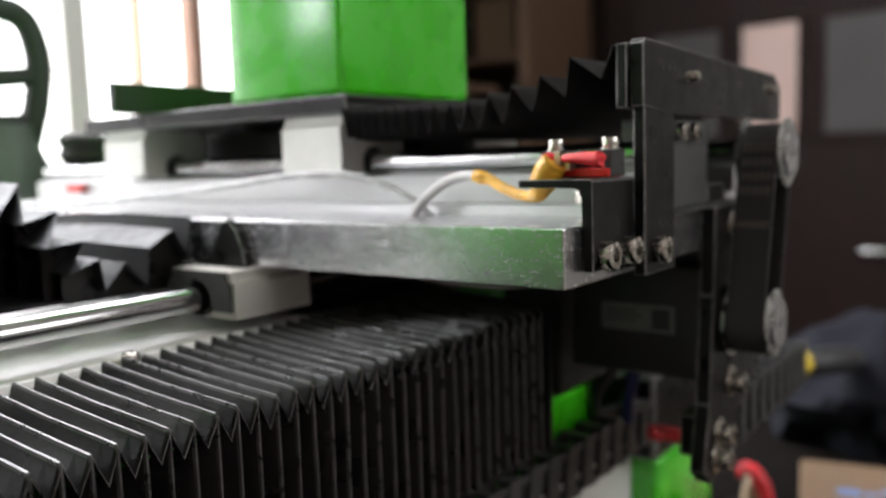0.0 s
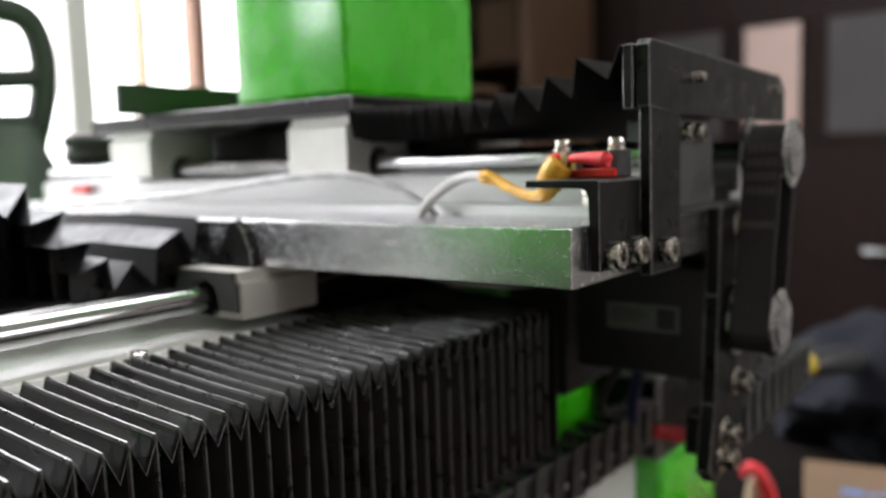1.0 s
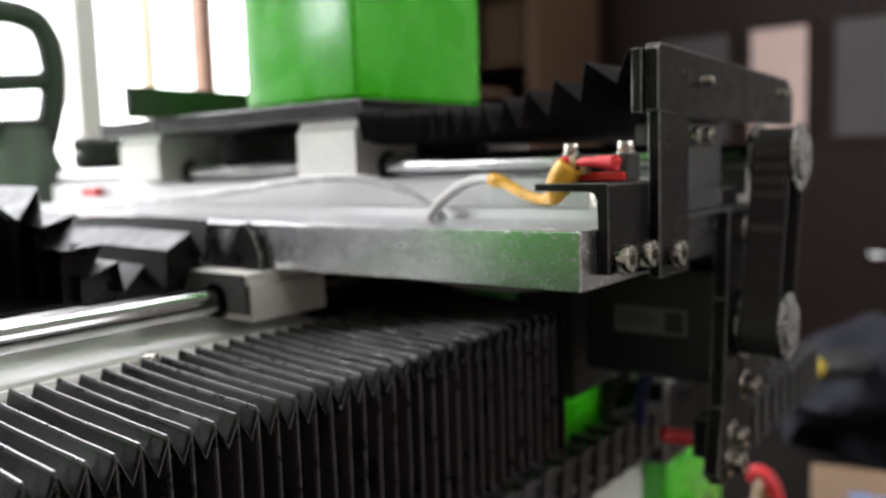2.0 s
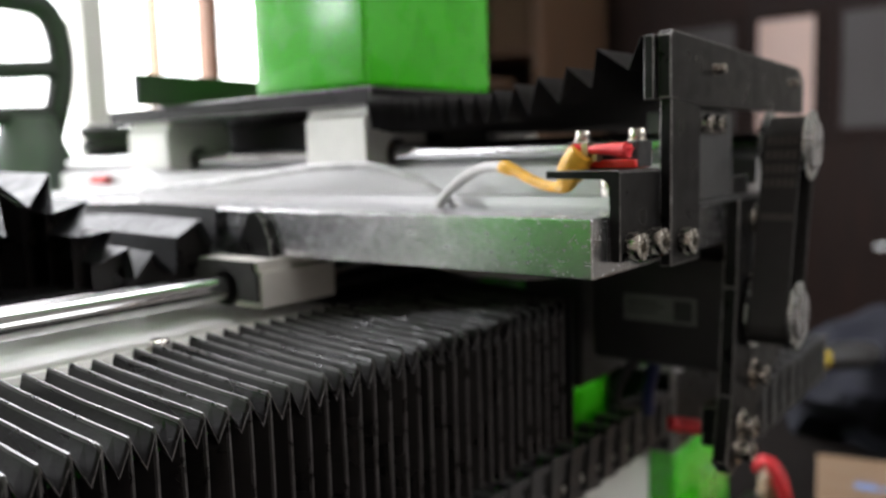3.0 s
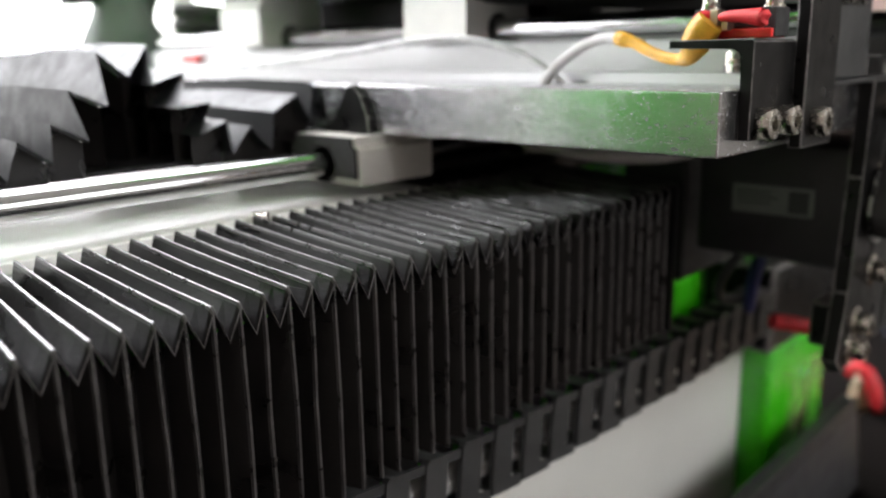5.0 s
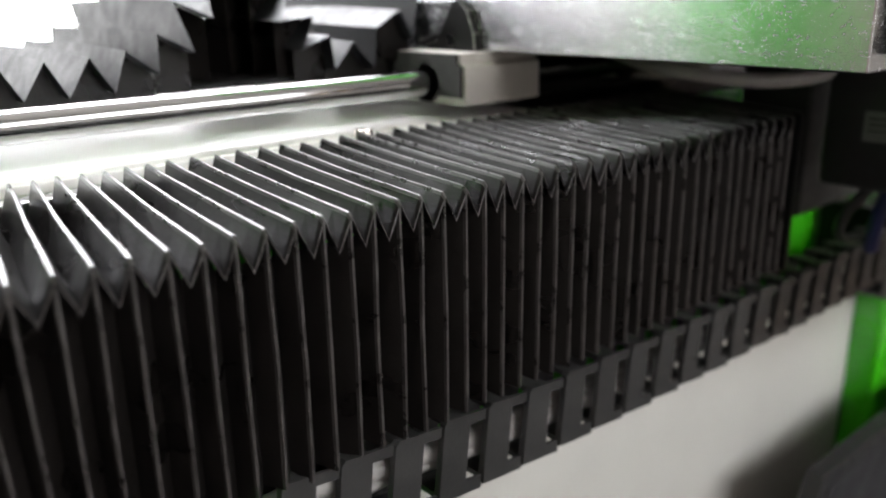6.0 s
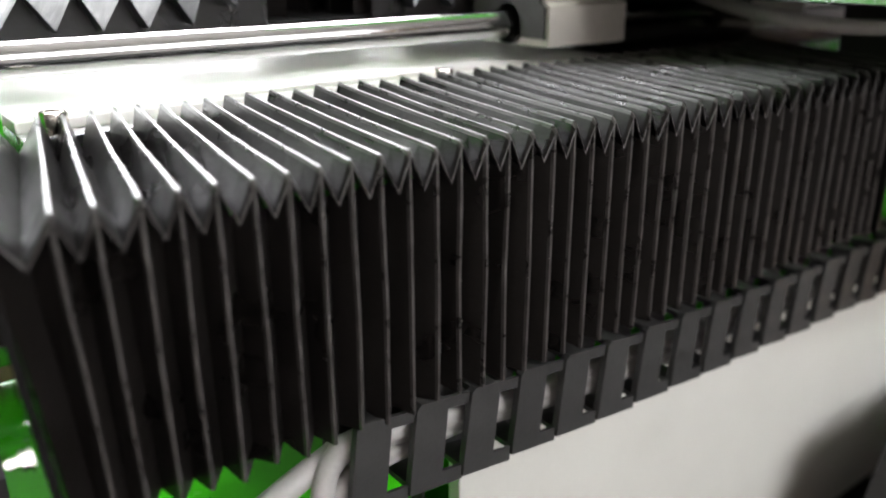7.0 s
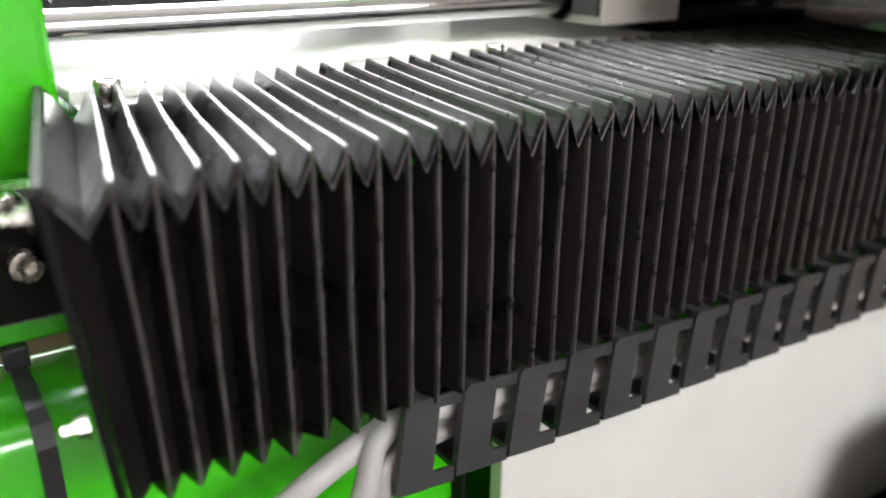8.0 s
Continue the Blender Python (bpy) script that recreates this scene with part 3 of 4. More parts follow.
def bellows_top():
    t = thing("bellows", (12, 6, 33.2), "short black pleated bellows stretched along the gantry", "bellows", "machine bellows")
    ridges = [(0.15, 36.1), (1.85, 35.85), (3.1, 35.3), (4.35, 35.05), (5.4, 34.85), (6.4, 34.68)]
    valleys = [(0.65, 35.0), (2.1, 34.45), (3.5, 34.0), (4.8, 33.6), (5.95, 33.45)]
    y, step = 7.3, 0.85
    rng = random.Random(5)
    while y < 13.5:
        valleys.append((ridges[-1][0] * 0.45 + y * 0.55, 33.35 + rng.uniform(-0.12, 0.15)))
        ridges.append((y, 34.6 + 0.03 * (y - 7) + rng.uniform(-0.06, 0.06)))
        step = max(0.5, step * 0.93)
        y += step
    bm = bmesh.new()
    rows = []
    for i, (ry, rz) in enumerate(ridges):
        rows.append([(4.0, ry, rz), (13, ry, rz + 0.1), (22, ry, rz)])
        if i < len(valleys):
            vy, vz = valleys[i]
            rows.append([(4.08, vy, vz), (13, vy, vz + 0.05), (22, vy, vz)])
    made = [[bm.verts.new(p) for p in r] for r in rows]
    for a, b in zip(made, made[1:]):
        for j in range(2):
            bm.faces.new((a[j], a[j + 1], b[j + 1], b[j]))
    skin = part("pleated_skin", bm, BELLOWS_MATT, t)
    sol = skin.modifiers.new("thickness", "SOLIDIFY")
    sol.thickness, sol.offset = 0.0003, 0
    part("end_frame", B(4.1, 22, -0.3, 0.08, 33.9, 36.15, bevel=0.04), BLACK_STEEL, t, "black end frame")
    part("end_frame", B(4.9, 22, 13.5, 13.75, 33.6, 34.95, bevel=0.04), BLACK_STEEL, t, "black end frame")


bellows_top()


def bellows_rear():
    t = thing("bellows", (-10, 24, 27), "black pleated bellows bunched up behind the long rail", "bellows", "machine bellows")
    low = [(-20.2, 28.3), (-19.4, 27.2), (-18.6, 28.35), (-17.8, 27.2), (-17.1, 28.4), (-16.4, 27.15), (-15.64, 28.35), (-15.0, 27.15), (-14.23, 28.4), (-13.5, 27.2), (-13.0, 28.55), (-11.9, 27.7)]
    high = [(-11.72, 19.2, 29.05), (-10.47, 19.0, 28.35), (-10.16, 21.2, 30.11), (-9.14, 20.1, 29.51), (-7.86, 23.5, 31.55), (-7.33, 21.9, 30.53), (-5.39, 23.9, 31.85), (-6.62, 21.3, 30.21), (-4.67, 22.1, 30.64), (-6.5, 19.6, 29.28), (-4.88, 19.9, 29.42)]
    last = [(-6.1, 28.2), (-4.8, 28.7), (-4.6, 27.35), (-3.66, 28.4), (-2.63, 27.3), (-2.45, 28.9), (-1.2, 29.6), (-0.55, 28.4), (-0.25, 30.1)]
    prof = [(x, 18.9, z) for x, z in low] + high + [(x, 18.9, z) for x, z in last]
    bm = bmesh.new()
    rows = [[bm.verts.new((x, y + d, z + s)) for x, y, z in prof] for d, s in ((0, 0.0), (5, 0.12), (12, 0.0))]
    for a, b in zip(rows, rows[1:]):
        for j in range(len(prof) - 1):
            bm.faces.new((a[j], a[j + 1], b[j + 1], b[j]))
    skin = part("pleated_skin", bm, BELLOWS_REAR, t)
    sol = skin.modifiers.new("thickness", "SOLIDIFY")
    sol.thickness, sol.offset = 0.0004, 0
    bm = bmesh.new()
    top = [bm.verts.new((x, y + 0.7, z - 0.04)) for x, y, z in prof]
    foot = [bm.verts.new((x, y + 0.7, 26.9)) for x, y, z in prof]
    for i in range(len(prof) - 1):
        bm.faces.new((top[i], top[i + 1], foot[i + 1], foot[i]))
    part("end_cloth", bm, BELLOWS, t, "black end cloth")
    poly = [(15.0, 26.9), (15.2, 28.7), (15.6, 29.6), (16.1, 30.05), (16.5, 29.95), (16.9, 29.2), (17.4, 28.3), (18.6, 28.0), (18.6, 27.5), (17.4, 27.6), (16.6, 27.75), (15.8, 27.5), (15.5, 26.9)]
    part("end_frame", prism(bmesh.new(), poly, "x", -0.42, -0.06, bevel=0.05), BLACK_STEEL, t, "black curved end frame")
    part("inner_tray", B(-20, -0.5, 20, 30, 26.9, 27.1), BLACK_STEEL, t, "dark inner tray")


bellows_rear()

# ---- end brackets of the gantry ----
brk = thing("switch_bracket", (3, 0, 28.4), "small black angle bracket bolted to the plate's end", "bracket")
part("bracket_body", prism(bmesh.new(), [(-0.4, 28.45), (-0.4, 31.45), (-0.32, 31.52), (2.4, 31.52), (2.4, 31.25), (0.25, 31.25), (0.06, 31.15), (-0.03, 30.95), (-0.03, 28.45)], "x", 1.2, 4.45, bevel=0.03), BLACK_STEEL, brk)
for x in (1.95, 3.75):
    screw((x, -0.4, 28.95), (0, -1, 0), 1.0, 0.5, "steel socket screw in the black angle bracket", "end screws")
solid("end_upright", prism(bmesh.new(), [(4.5, 27.95), (4.5, 34.05), (4.65, 34.15), (7.2, 33.95), (7.3, 33.7), (7.3, 27.95)], "y", -0.8, -0.35, bevel=0.05), BLACK_STEEL, "worn black steel upright bolted to the plate's end", "bracket", at=(4.5, -0.8, 27.95))
screw((5.5, -0.8, 28.8), (0, -1, 0), 1.0, 0.5, "steel socket screw in the black upright", "end screws")
solid("cross_bar", prism(bmesh.new(), [(4.3, 33.95), (4.3, 36.15), (4.45, 36.3), (20.6, 36.0), (21.6, 35.4), (21.6, 33.75), (7.5, 33.75)], "y", -0.85, -0.35, bevel=0.05), BLACK_STEEL, "black steel cross bar closing the bellows' end", "bar", at=(4.3, -0.85, 33.75))
for x in (8.6, 19.0):
    bm = bmesh.new()
    lathe(bm, (x, -0.85, 35.2), (0, -1, 0), [(0, 0.22)] + [(0.06 + 0.08 * i, 0.22 if i % 2 else 0.18) for i in range(5)] + [(0.44, 0.16)], 16)
    solid("threaded_stud", bm, STEEL, "short threaded steel stud through the cross bar", "stud", "studs", smooth=True, at=(x, -0.85, 35.2))
spacer = thing("end_housing", (10, 0, 30), "grey steel ball screw housing behind the belt", "housing")
part("housing_body", B(8.2, 12.4, -0.3, 1.8, 30.05, 33.7, bevel=0.12), GREY_STEEL, spacer, "dark grey steel block")
part("housing_step", B(12.42, 14.0, 0.2, 1.8, 30.05, 33.6, bevel=0.1), BLACK_STEEL, spacer, "black steel step")
part("foot_flange", B(8.2, 16.4, -0.45, -0.02, 29.86, 30.04, bevel=0.03), GREY_STEEL, spacer, "thin bent flange")
part("foot_rib", B(12.42, 14.6, -0.3, 0.18, 30.05, 30.9, bevel=0.06), BLACK_STEEL, spacer)
for x in (8.9, 10.2):
    screw((x, -0.3, 33.1), (0, -1, 0), 0.75, 0.4, "small steel socket screw in the housing", "housing screws")

# ---- motor, belt and pulleys ----
mot = thing("stepper_motor", (16.5, 3, 21.6), "black square stepper motor under the plate", "motor")
part("motor_body", B(13.7, 19.3, 0.1, 7.2, 21.6, 27.2, bevel=0.35, seg=3), BLACK_PLASTIC, mot, smooth=True)
lab = part("rating_label", B(13.66, 13.7, 1.7, 5.4, 23.8, 25.1), LABEL, mot, "grey rating label")
part("print", B(13.63, 13.655, 3.6, 5.2, 24.75, 24.85), LABEL_INK, lab)
part("print", B(13.63, 13.655, 3.3, 5.2, 24.5, 24.6), LABEL_INK, lab)
part("print", B(13.63, 13.655, 3.6, 5.2, 24.25, 24.33), LABEL_INK, lab)
part("print", B(13.63, 13.655, 1.9, 2.8, 23.95, 24.95), LABEL_INK, lab)
mplate = thing("motor_plate", (15, -0.4, 16.7), "black steel motor plate with slotted holes", "plate")
part("plate_body", prism(bmesh.new(), [(12.6, 29.9), (12.4, 26.0), (11.9, 21.2), (11.2, 18.3), (12.0, 17.6), (13.2, 17.9), (16.6, 20.6), (20.5, 22.2), (20.5, 29.9)], "y", -0.6, 0.05, bevel=0.06), BLACK_STEEL, mplate)
part("lug", B(13.2, 15.2, 0.1, 1.3, 18.2, 20.2, bevel=0.12), BLACK_STEEL, mplate, "dark steel lug behind the plate")
for z in (22.6, 26.0):
    part("slot", B(14.35, 14.85, -0.64, -0.6, z - 0.5, z + 1.3, bevel=0.01), BLACK_RUBBER, mplate)
for x, z in ((14.8, 28.9), (15.0, 26.3), (14.6, 21.7), (13.0, 19.7), (12.7, 18.6)):
    part("washer", lathe(bmesh.new(), (x, -0.6, z), (0, -1, 0), [(0, 0.7), (0.1, 0.7), (0.12, 0.66)], 24), STEEL, mplate, "steel washer", smooth=True)
    screw((x, -0.72, z), (0, -1, 0), 0.95, 0.6, "steel socket screw with washer in the motor plate", "motor plate screws")
PX, ZU, ZL, PR, SLANT = 14.25, 32.15, 24.65, 1.2, 1.75
for z, px in ((ZU, PX + SLANT), (ZL, PX)):
    pul = thing("timing_pulley", (px, -1, z), "toothed aluminium pulley with zinc flanges", "pulley", "pulleys")
    part("hub", lathe(bmesh.new(), (px, -0.7, z), (0, -1, 0), [(0, PR - 0.12), (2.2, PR - 0.12)], 30), ALU_DULL, pul, smooth=True)
    part("flange", lathe(bmesh.new(), (px, -2.6, z), (0, -1, 0), [(0, PR + 0.1), (0.03, PR + 0.34), (0.11, PR + 0.33), (0.16, PR + 0.1), (0.16, 0.55), (0.08, 0.5), (0.08, 0.25)], 36), ZINC, pul, "round zinc flange", smooth=True)
    part("flange", lathe(bmesh.new(), (px, -0.75, z), (0, -1, 0), [(0, PR + 0.2), (0.05, PR + 0.4), (0.15, PR + 0.4), (0.2, PR)], 36), ZINC, pul, "round zinc flange", smooth=True)
    part("bore_screw", lathe(bmesh.new(), (px, -2.7, z), (0, -1, 0), [(0, 0.3), (0.16, 0.3), (0.2, 0.2)], 16), STEEL, pul, smooth=True)


def belt():
    t = thing("timing_belt", (PX, -1.7, ZL), "black toothed rubber timing belt with faded print", "belt")
    def slanted(m):
        for v in m.verts:
            v.co.x += SLANT * (v.co.z - ZL) / (ZU - ZL)
        return m
    path = []
    for i in range(13):
        a = math.pi * i / 12
        path.append((PX + PR * math.cos(a), ZU + PR * math.sin(a)))
    for i in range(1, 40):
        path.append((PX - PR, ZU + (ZL - ZU) * i / 40))
    for i in range(13):
        a = math.pi + math.pi * i / 12
        path.append((PX + PR * math.cos(a), ZL + PR * math.sin(a)))
    for i in range(1, 40):
        path.append((PX + PR, ZL + (ZU - ZL) * i / 40))
    bm = bmesh.new()
    n = len(path)
    cx = lambda p, o: (PX + (p[0] - PX) * (1 + o / PR), p[1] + (o * (p[1] - ZU) / PR if p[1] > ZU else (o * (p[1] - ZL) / PR if p[1] < ZL else 0)))
    grid = []
    for p in path:
        (xo, zo), (xi, zi) = cx(p, 0.14), cx(p, 0.0)
        grid.append([bm.verts.new(q) for q in ((xo, -2.55, zo), (xo, -0.95, zo), (xi, -0.95, zi), (xi, -2.55, zi))])
    for i in range(n):
        a, b = grid[i], grid[(i + 1) % n]
        for j in range(4):
            bm.faces.new((a[j], a[(j + 1) % 4], b[(j + 1) % 4], b[j]))
    part("belt_band", slanted(bm), BLACK_RUBBER, t)
    for i in range(24):
        z = ZL + 0.15 + (ZU - ZL - 0.3) * i / 23
        for x in (PX - PR + 0.02, PX + PR - 0.14):
            part("tooth", slanted(B(x, x + 0.12, -2.54, -0.96, z - 0.08, z + 0.08)), BLACK_RUBBER, t)
    for k in range(4):
        z = 32.4 - 0.62 * k
        for i in range(5):
            part("print", slanted(B(PX - PR - 0.165, PX - PR - 0.143, -2.4 + 0.28 * i, -2.2 + 0.28 * i, z - 0.2, z + 0.18)), BELT_INK, t)
    part("print", slanted(B(PX - PR - 0.165, PX - PR - 0.143, -2.45, -1.05, 28.9, 29.2)), BELT_INK, t)


belt()

# ---- limit switch and wires ----
sw = thing("limit_switch", (3.2, 1.0, 31.55), "red and black limit switch bolted on the bracket", "limit switch")
part("switch_body", B(2.5, 3.7, -0.35, 2.05, 31.55, 31.85, bevel=0.05), RED_PLASTIC, sw, "red plastic lower half")
part("switch_cover", B(2.75, 3.8, -0.2, 2.1, 31.87, 32.4, bevel=0.06), BLACK_PLASTIC, sw, "black plastic upper half")
for y in (-0.1, 2.0):
    part("mounting_post", B(2.65, 3.75, y - 0.3, y + 0.3, 31.57, 32.48, bevel=0.04), BLACK_PLASTIC, sw)
    part("washer", lathe(bmesh.new(), (3.2, y, 32.49), (0, 0, 1), [(0, 0.36), (0.05, 0.36)], 24), STEEL, sw, smooth=True)
    part("screw", cap_screw(bmesh.new(), (3.2, y, 32.54), (0, 0, 1), 0.58, 0.36), STEEL, sw, "small steel socket screw", smooth=True)
part("terminal", B(2.1, 2.7, 1.25, 1.5, 31.95, 32.45, bevel=0.02), BRASS, sw, "tinned terminal")
part("terminal", B(2.2, 2.7, 0.95, 1.15, 31.8, 32.3, bevel=0.02), BRASS, sw, "tinned terminal")
solid("red_sleeve", tube(bmesh.new(), [(2.2, 1.2, 32.2), (2.15, 0.9, 32.22), (2.1, 0.3, 32.2), (2.1, -0.15, 32.15), (2.1, -0.2, 32.15)], 0.2, 14, [0.12, 0.17, 0.22, 0.29, 0.27]), RED, "pink red heat shrink sleeve on a switch terminal", "sleeve", "sleeves", smooth=True)
solid("red_sleeve", tube(bmesh.new(), [(2.25, 1.5, 32.25), (2.2, 1.75, 32.25), (2.15, 1.95, 32.1)], 0.16, 12, [0.14, 0.2, 0.2]), RED, "pink red heat shrink sleeve on a switch terminal", "sleeve", "sleeves", smooth=True)
solid("yellow_sleeve", tube(bmesh.new(), [(2.1, 1.45, 32.1), (2.1, 1.7, 31.8), (2.1, 1.98, 31.35), (2.15, 2.2, 31.02), (2.2, 2.55, 30.92), (2.3, 3.1, 30.98), (2.45, 3.8, 31.2), (2.6, 4.5, 31.5), (2.65, 4.9, 31.6), (2.7, 5.2, 31.68)], 0.2, 16, [0.46, 0.52, 0.48, 0.32, 0.2, 0.2, 0.2, 0.21, 0.27, 0.25]), YELLOW, "crumpled yellow heat shrink sleeve over the switch wires", "sleeve", smooth=True)
solid("switch_cable", tube(bmesh.new(), [(2.6, 4.9, 31.6), (2.9, 5.8, 31.68), (3.3, 7.0, 31.45), (3.7, 8.3, 30.85), (3.9, 9.1, 30.25), (3.95, 9.4, 29.8)], 0.21, 14), CABLE_GREY, "grey round cable rising from a hole in the plate", "cable", smooth=True)
solid("long_cable", tube(bmesh.new(), [(4.4, 8.6, 29.8), (4.3, 9.4, 30.5), (4.1, 11, 31.3), (3.8, 13.4, 31.8), (3.4, 16.5, 31.75), (3.1, 20, 31.4), (2.9, 25, 30.95), (2.6, 34, 30.5), (2.6, 45, 30.3)], 0.17, 12), CABLE_CLEAR, "thin pale cable arching along the aluminium plate", "cable", smooth=True)

# coiled cable under the plate
solid("hanging_cable", tube(bmesh.new(), [(8, 15, 27.6), (6.5, 11, 27.1), (8, 7.5, 26.7), (11, 6, 26.9), (13.3, 7.8, 27.5)], 0.3, 12), CABLE_GREY, "grey cable looped below the plate", "cable", smooth=True)

# ---- cable chain under the bellows ----
def chain_link_mesh():
    bm = bmesh.new()
    poly = [(0, -1.4), (0.02, 1.22), (0.16, 1.36), (0.96, 1.36), (1.08, 1.22), (1.08, -1.28), (0.98, -1.4)]
    prism(bm, poly, "y", -0.85, -0.6)
    prism(bm, poly, "y", 0.6, 0.85)
    box(bm, 1.0, 1.9, -0.74, -0.62, 0.95, 1.3)
    box(bm, 1.0, 1.9, -0.74, -0.62, -1.48, -1.02)
    box(bm, 1.0, 1.9, 0.62, 0.74, -1.48, -1.0)
    box(bm, 1.0, 1.9, 0.62, 0.74, 0.95, 1.3)
    box(bm, 0.1, 1.0, -0.6, 0.6, 1.15, 1.33)
    box(bm, 0.1, 1.0, -0.6, 0.6, -1.37, -1.2)
    bmesh.ops.recalc_face_normals(bm, faces=bm.faces[:])
    for v in bm.verts:
        v.co *= CM
    me = bpy.data.meshes.new("chain_link")
    bm.to_mesh(me)
    bm.free()
    me.materials.append(CHAIN)
    return me


link = chain_link_mesh()


def cable_chain(at, count, pitch, sag, label, tilt=0.0):
    ch = thing("cable_chain", at, label, "cable chain", "cable chains")
    rng = random.Random(count)
    for i in range(count):
        ob = new("chain_link", link)
        ob.parent = ch
        ob.location = (i * pitch * CM, 0, (sag * (math.exp(-i / 8) - 1) + rng.uniform(-0.03, 0.03)) * CM)
        ob.rotation_euler = (0, radians(tilt + rng.uniform(-1, 1)), 0)
    return ch


cable_chain((-14.95, 7.95, 16.9), 21, 1.865, 1.0, "black plastic cable chain hanging below the bellows", 6.0)
second = cable_chain((17.0, 1.0, 18.6), 9, 1.78, 0.0, "black plastic cable chain behind the motor plate")
for k, (a, b, c, r) in enumerate((((-13.6, 8.2, 16.9), (-15.2, 8.3, 16.7), (-20.2, 8.6, 13.9), 0.36), ((-13.4, 7.9, 17.2), (-15.1, 7.9, 16.9), (-16.4, 8.0, 13.4), 0.34), ((-13.2, 8.0, 16.3), (-14.9, 7.8, 16.1), (-15.8, 7.8, 13.2), 0.28))):
    mid = tuple((p + q) / 2 + d for p, q, d in zip(b, c, (0.1, -0.1, 0.35)))
    solid("chain_cable", tube(bmesh.new(), [(8, 8.0, 15.6 + 0.25 * k), (-6, 8.0, 15.9 + 0.25 * k), a, b, mid, c], r, 12), CABLE_GREY, "pale grey cable coming out of the cable chain", "cable", "chain cables", smooth=True)
tie = thing("cable_tie", (-22.5, 10, 10), "black plastic cable tie round the green tube", "cable tie")
part("strap", prism(bmesh.new(), [(14.9, 18.24), (11.9, 18.24), (11.4, 18.1), (11.1, 17.6), (11.1, 5), (10.98, 5), (10.98, 17.7), (11.25, 18.25), (11.8, 18.4), (14.9, 18.4)], "x", -22.7, -22.25), BLACK_PLASTIC, tie)
part("head", B(-22.8, -22.15, 14.2, 14.95, 18.3, 18.95, bevel=0.08), BLACK_PLASTIC, tie)

# wires below the motor
solid("blue_wire", tube(bmesh.new(), [(17, 5, 21.6), (17, 5.5, 19.5), (18, 6, 17.8)], 0.35, 10), BLUE_WIRE, "dark blue wire hanging below the motor", "wire", smooth=True)
solid("motor_cable", tube(bmesh.new(), [(14.2, 5, 21.7), (14.2, 6, 20.0), (16, 6.5, 18.6), (20, 6, 18.2)], 0.26, 10), WIRE_DARK, "dark motor cable below the motor", "cable", smooth=True)
solid("red_wire", tube(bmesh.new(), [(17.2, 4.4, 17.6), (18.6, 3.2, 17.2), (20, 2.4, 16.6)], 0.4, 10), RED, "thick red wire at the chain's end", "wire", smooth=True)

# ---- things round the machine ----
carton = thing("cardboard_box", (46, -2, 0.05), "brown cardboard box with a faded blue mark", "box")
def turned(bm, about, degrees):
    bmesh.ops.rotate(bm, verts=bm.verts[:], cent=Vector(about), matrix=Matrix.Rotation(radians(degrees), 3, "Z"))
    return bm
part("box_body", turned(B(30, 58, -12, 6.4, 0.05, 2.5, bevel=0.15), (58, 6.4, 0), 13), CARDBOARD, carton)
part("top_flap", turned(B(30, 57.9, -2.7, 6.35, 2.52, 2.72, bevel=0.06), (58, 6.4, 0), 13), CARDBOARD, carton)
part("top_flap", turned(B(30, 57.9, -11.9, -2.85, 2.52, 2.7, bevel=0.06), (58, 6.4, 0), 13), CARDBOARD, carton)
for u0, u1, v0, v1 in ((50.2, 51.6, 1.6, 3.4), (50.4, 51.2, 0.2, 1.4), (51.0, 52.0, -1.2, 0.0)):
    part("print", turned(B(u0, u1, v0, v1, 2.722, 2.73), (58, 6.4, 0), 13), BLUE_INK, carton, "faded blue mark")
panel = thing("flat_screen", (24, 4.6, 0.05), "dark grey flat screen standing before the machine leg", "screen")
part("screen_body", prism(bmesh.new(), [(9, 0.05), (36.2, 0.05), (33.3, 7.9), (33.0, 8.1), (12, 8.1)], "y", 4.3, 5.2, bevel=0.08), BLACK_PLASTIC, panel, "black plastic body")
part("screen_glass", prism(bmesh.new(), [(10.2, 0.6), (34.7, 0.6), (32.3, 7.3), (12.8, 7.3)], "y", 4.24, 4.296), GREY_DARK, panel, "dark grey glass")


def lump(bm, centre, size, seed, n=3, rough=0.25):
    """A crumpled cloth-like lump."""
    made = bmesh.ops.create_icosphere(bm, subdivisions=n, radius=1.0)
    off = Vector((seed * 7.3, seed * 3.1, seed))
    for v in made["verts"]:
        k = 1 + rough * noise.noise(v.co * 2.2 + off) + rough * 0.5 * noise.noise(v.co * 5 + off)
        v.co = Vector(centre) + Vector((v.co.x * size[0], v.co.y * size[1], max(v.co.z, -0.55) * size[2])) * k
    return bm


solid("work_jacket", lump(bmesh.new(), (82, 4, 4.5), (16, 11, 8), 2, 4), CLOTH_BLUE, "dark blue cloth work jacket heaped on the bench", "jacket", smooth=True, at=(78, 4, 0))
solid("red_strap", tube(bmesh.new(), [(50, 9.7, 3.0), (50, 9.2, 3.9), (50, 8.3, 3.6), (50, 7.6, 2.5), (50, 7.15, 1.0), (50, 7.0, 0.4)], 0.4, 10, [0.3, 0.5, 0.62, 0.62, 0.55, 0.4]), RED, "bent thick red strap on the bench", "strap", smooth=True, at=(50, 8.5, 0))
solid("beige_rag", lump(bmesh.new(), (50.8, 8.8, 1.0), (1.2, 0.9, 1.9), 5, 3), BEIGE, "crumpled beige rag under the red strap", "rag", smooth=True, at=(49.5, 8.0, 0))
drv = thing("screwdriver", (58, 6, 12), "dark screwdriver with a yellow tip lying on the jacket", "screwdriver")
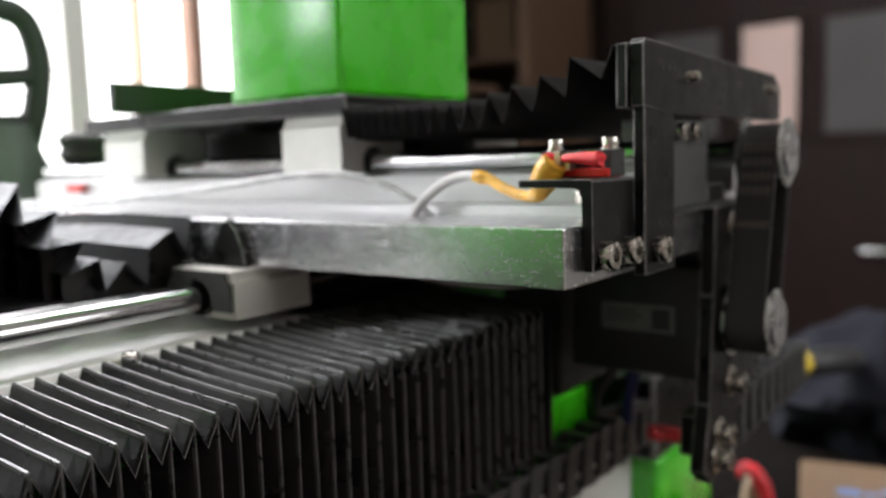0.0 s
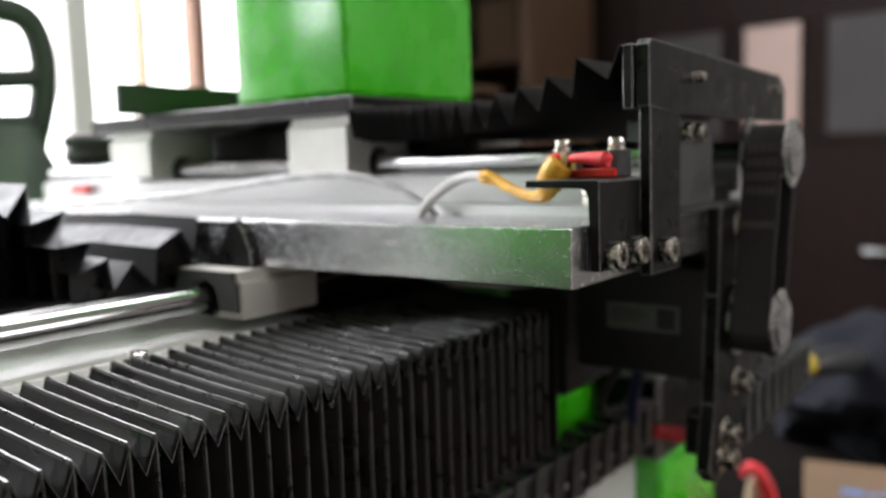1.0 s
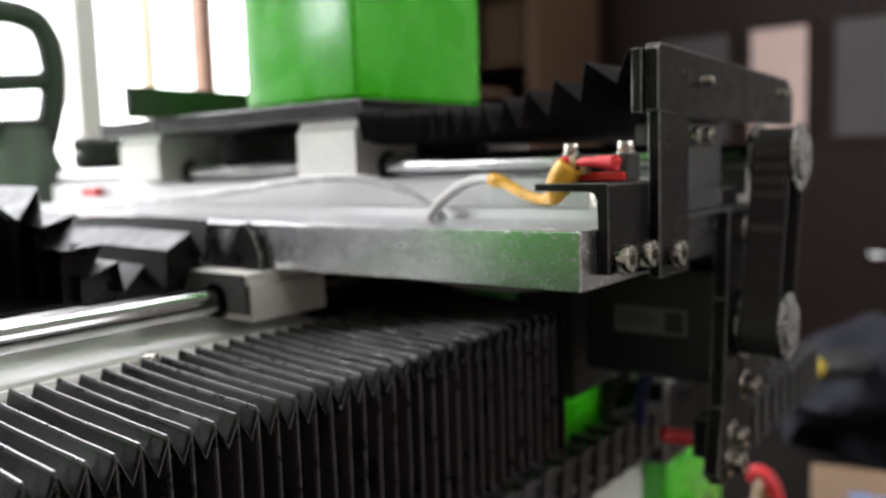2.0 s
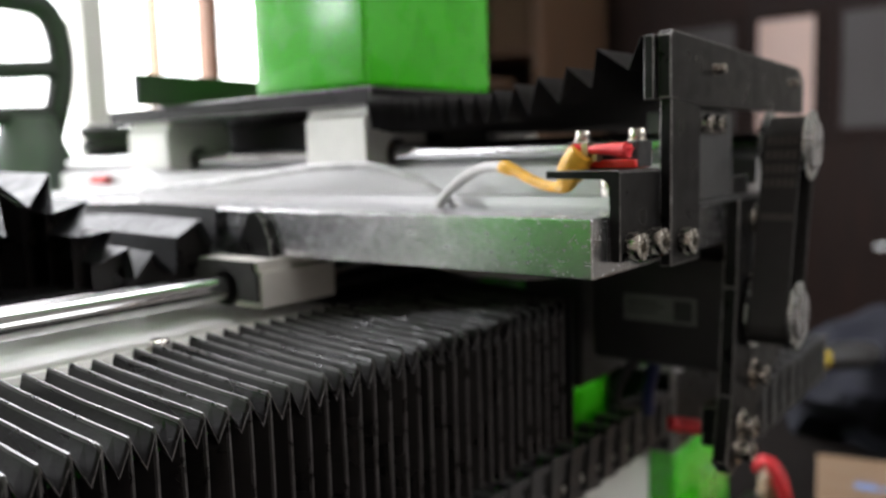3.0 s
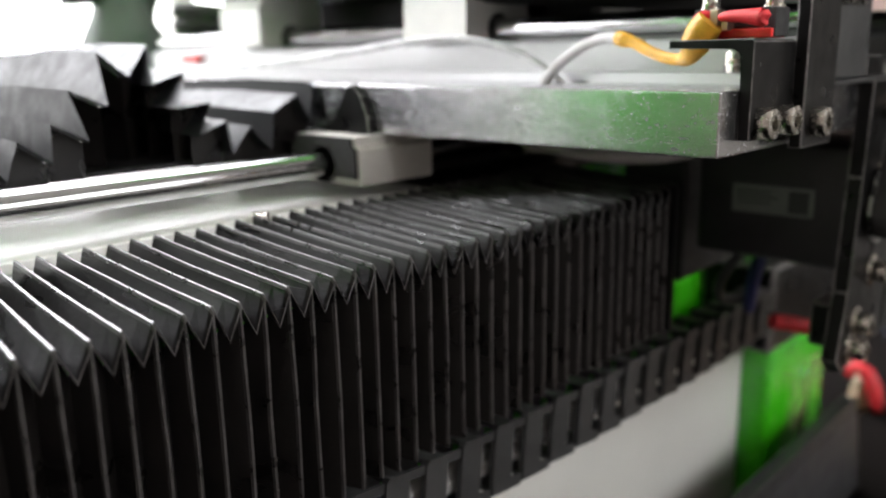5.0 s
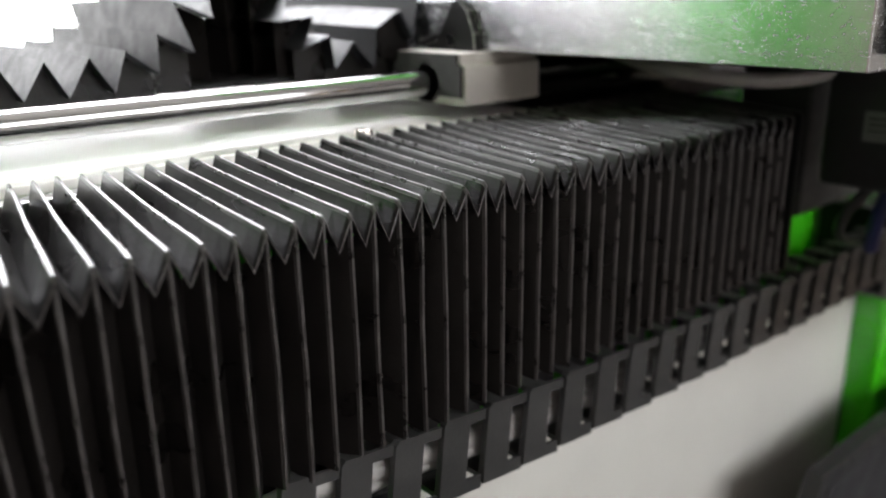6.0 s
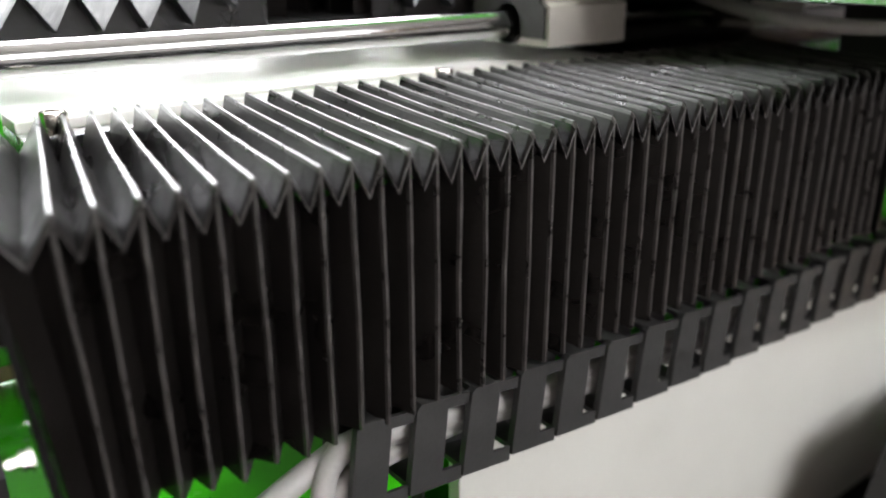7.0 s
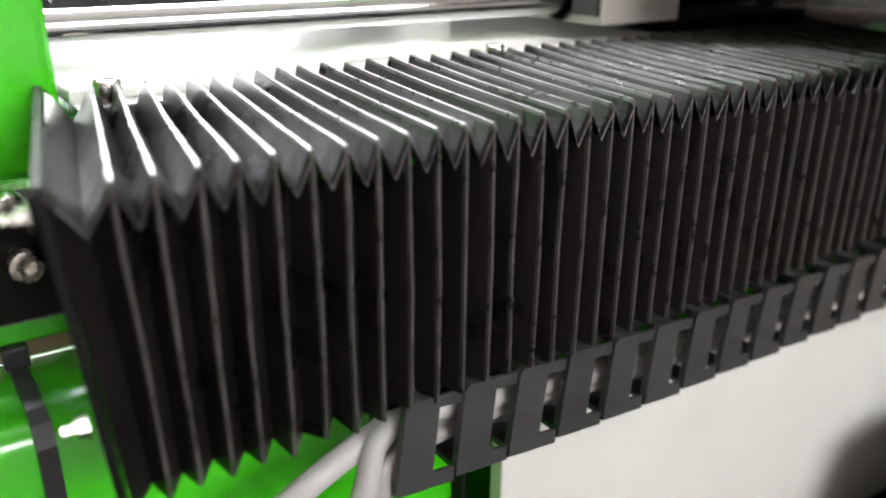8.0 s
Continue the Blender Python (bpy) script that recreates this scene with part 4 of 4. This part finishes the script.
part("handle", lathe(bmesh.new(), (60.5, 6.6, 11.5), (1, -0.4, -0.1), [(0, 0.9), (0.6, 1.3), (6, 1.5), (8, 1.1), (8.4, 0.6)], 16), BLACK_PLASTIC, drv, smooth=True)
part("collar", lathe(bmesh.new(), (59.4, 7.0, 11.6), (1, -0.4, -0.1), [(0, 0.7), (0.2, 1.0), (1.0, 1.0), (1.2, 0.8)], 16), YELLOW_PLASTIC, drv, "yellow collar", smooth=True)
part("blade", lathe(bmesh.new(), (53.5, 9.4, 12.2), (1, -0.4, -0.1), [(0, 0.35), (6.4, 0.35)], 10), STEEL, drv, smooth=True)

# a spray gun with a black looped handle, standing behind the gantry
gun = thing("spray_gun", (8, 52, 24.96), "grey spray gun with a black looped handle", "spray gun")
part("body", lathe(bmesh.new(), (7.5, 52, 25.0), (0, 0, 1), [(0, 3.0), (0.4, 3.4), (5, 3.4), (7.5, 3.2), (9.5, 2.3), (11, 1.8)], 28), GREY_PLASTIC, gun, smooth=True)
part("grip", tube(bmesh.new(), [(9.0, 52, 34), (10.0, 51.6, 38), (10.2, 51.5, 41.5), (9.2, 51.6, 44.2), (6, 51.8, 44.8), (2, 52, 44.6)], 1.0, 12), BLACK_PLASTIC, gun, "black looped grip", smooth=True)
part("crossbar", tube(bmesh.new(), [(10, 51.5, 39.8), (6, 51.6, 39.4), (3, 51.8, 39.3)], 0.75, 12), BLACK_PLASTIC, gun, "black crossbar", smooth=True)
part("trigger", tube(bmesh.new(), [(9.3, 51.8, 36.2), (5.5, 51.8, 36.0), (3, 51.8, 35.8)], 0.8, 12), BLACK_PLASTIC, gun, "black trigger", smooth=True)
coil = thing("hose_coil", (9.5, 45, 30.02), "coiled black corrugated hose on the plate's end", "hose")
for k in range(5):
    part("hose_turn", tube(bmesh.new(), [(9.5 + 1.9 * math.cos(a * 0.785), 43.4 + 1.6 * math.sin(a * 0.785), 30.6 + 0.95 * k + 0.1 * math.sin(a + k)) for a in range(9)], 0.52, 10), BLACK_RUBBER, coil, smooth=True)
solid("red_clamp", B(6.0, 6.7, 39.2, 41.2, 30.9, 31.45, bevel=0.15), RED_PLASTIC, "small red plastic clamp beside the hose", "clamp", at=(6.0, 39.2, 30.9))

# cupboard and shelf goods by the far wall
cup = thing("cupboard", (280, 180, -80), "tall brown wooden cupboard against the far wall", "cupboard")
part("side_panel", B(262, 318, 158, 162, -80, 150, bevel=0.3), WOOD_MID, cup)
part("side_panel", B(262, 318, 226, 230, -80, 150, bevel=0.3), WOOD_MID, cup)
part("back_panel", B(316, 318, 162, 226, -80, 150), WOOD_DARK, cup)
for z in (-60, -10, 30, 72, 115, 148):
    part("shelf", B(264, 316, 162, 226, z, z + 2.2, bevel=0.2), WOOD_MID, cup)
for k, (y, z, w, h, mat) in enumerate(((166, 32.3, 14, 26, WOOD_DARK), (183, 32.3, 18, 20, CARDBOARD), (204, 32.3, 16, 30, WOOD_MID), (168, 74.3, 20, 24, CARDBOARD), (192, 74.3, 12, 28, WOOD_DARK), (207, 74.3, 16, 18, GREEN_DARK))):
    solid("storage_box", B(270, 292, y, y + w, z, z + h, bevel=0.5), mat, "storage box on a cupboard shelf", "box", "storage boxes", at=(270, y, z))
btl = thing("plastic_bottle", (190, 130, -5), "white plastic bottle with a blue label on a stand", "bottle")
part("bottle_body", lathe(bmesh.new(), (188, 143, 55), (0, 0, 1), [(0, 4.2), (0.8, 5), (20, 5), (24, 2.2), (27, 2.0)], 24), WHITE, btl, smooth=True)
part("bottle_label", lathe(bmesh.new(), (188, 143, 62), (0, 0, 1), [(0, 5.08), (9, 5.08)], 24), BLUE_WIRE, btl, "blue label", smooth=True)
part("stand_top", B(176, 200, 131, 155, 53, 55, bevel=0.3), WOOD_MID, btl)
part("stand_leg", B(184, 192, 139, 147, -80, 53, bevel=0.3), WOOD_MID, btl)

# pale dust on the bellows' front folds and the plate's top
rng = random.Random(11)
bm = bmesh.new()
for i in range(330):
    if i < 100:
        c, d = Vector((-20.99 + 0.787 * rng.randrange(38) + rng.uniform(-0.02, 0.02), 7.0, rng.uniform(18.8, 24.6))), Vector((0, -1, 0))
    else:
        c, d = Vector((rng.uniform(0.3, 4.8), rng.uniform(0.3, 9.0), 30.005)), Vector((0, 0, 1))
    r = rng.uniform(0.008, 0.022) * (1.0 if i < 100 else 1.5)
    pts = [bm.verts.new(p + d * 0.004) for p in ring(c, d, r, 5, rng.uniform(0, 6))]
    tip = bm.verts.new(c + d * (0.004 + r * 0.6))
    for k in range(5):
        bm.faces.new((pts[k], pts[(k + 1) % 5], tip))
solid("dust", bm, DUST, "pale dust specks on bellows and plate", "dust", kind="stuff")
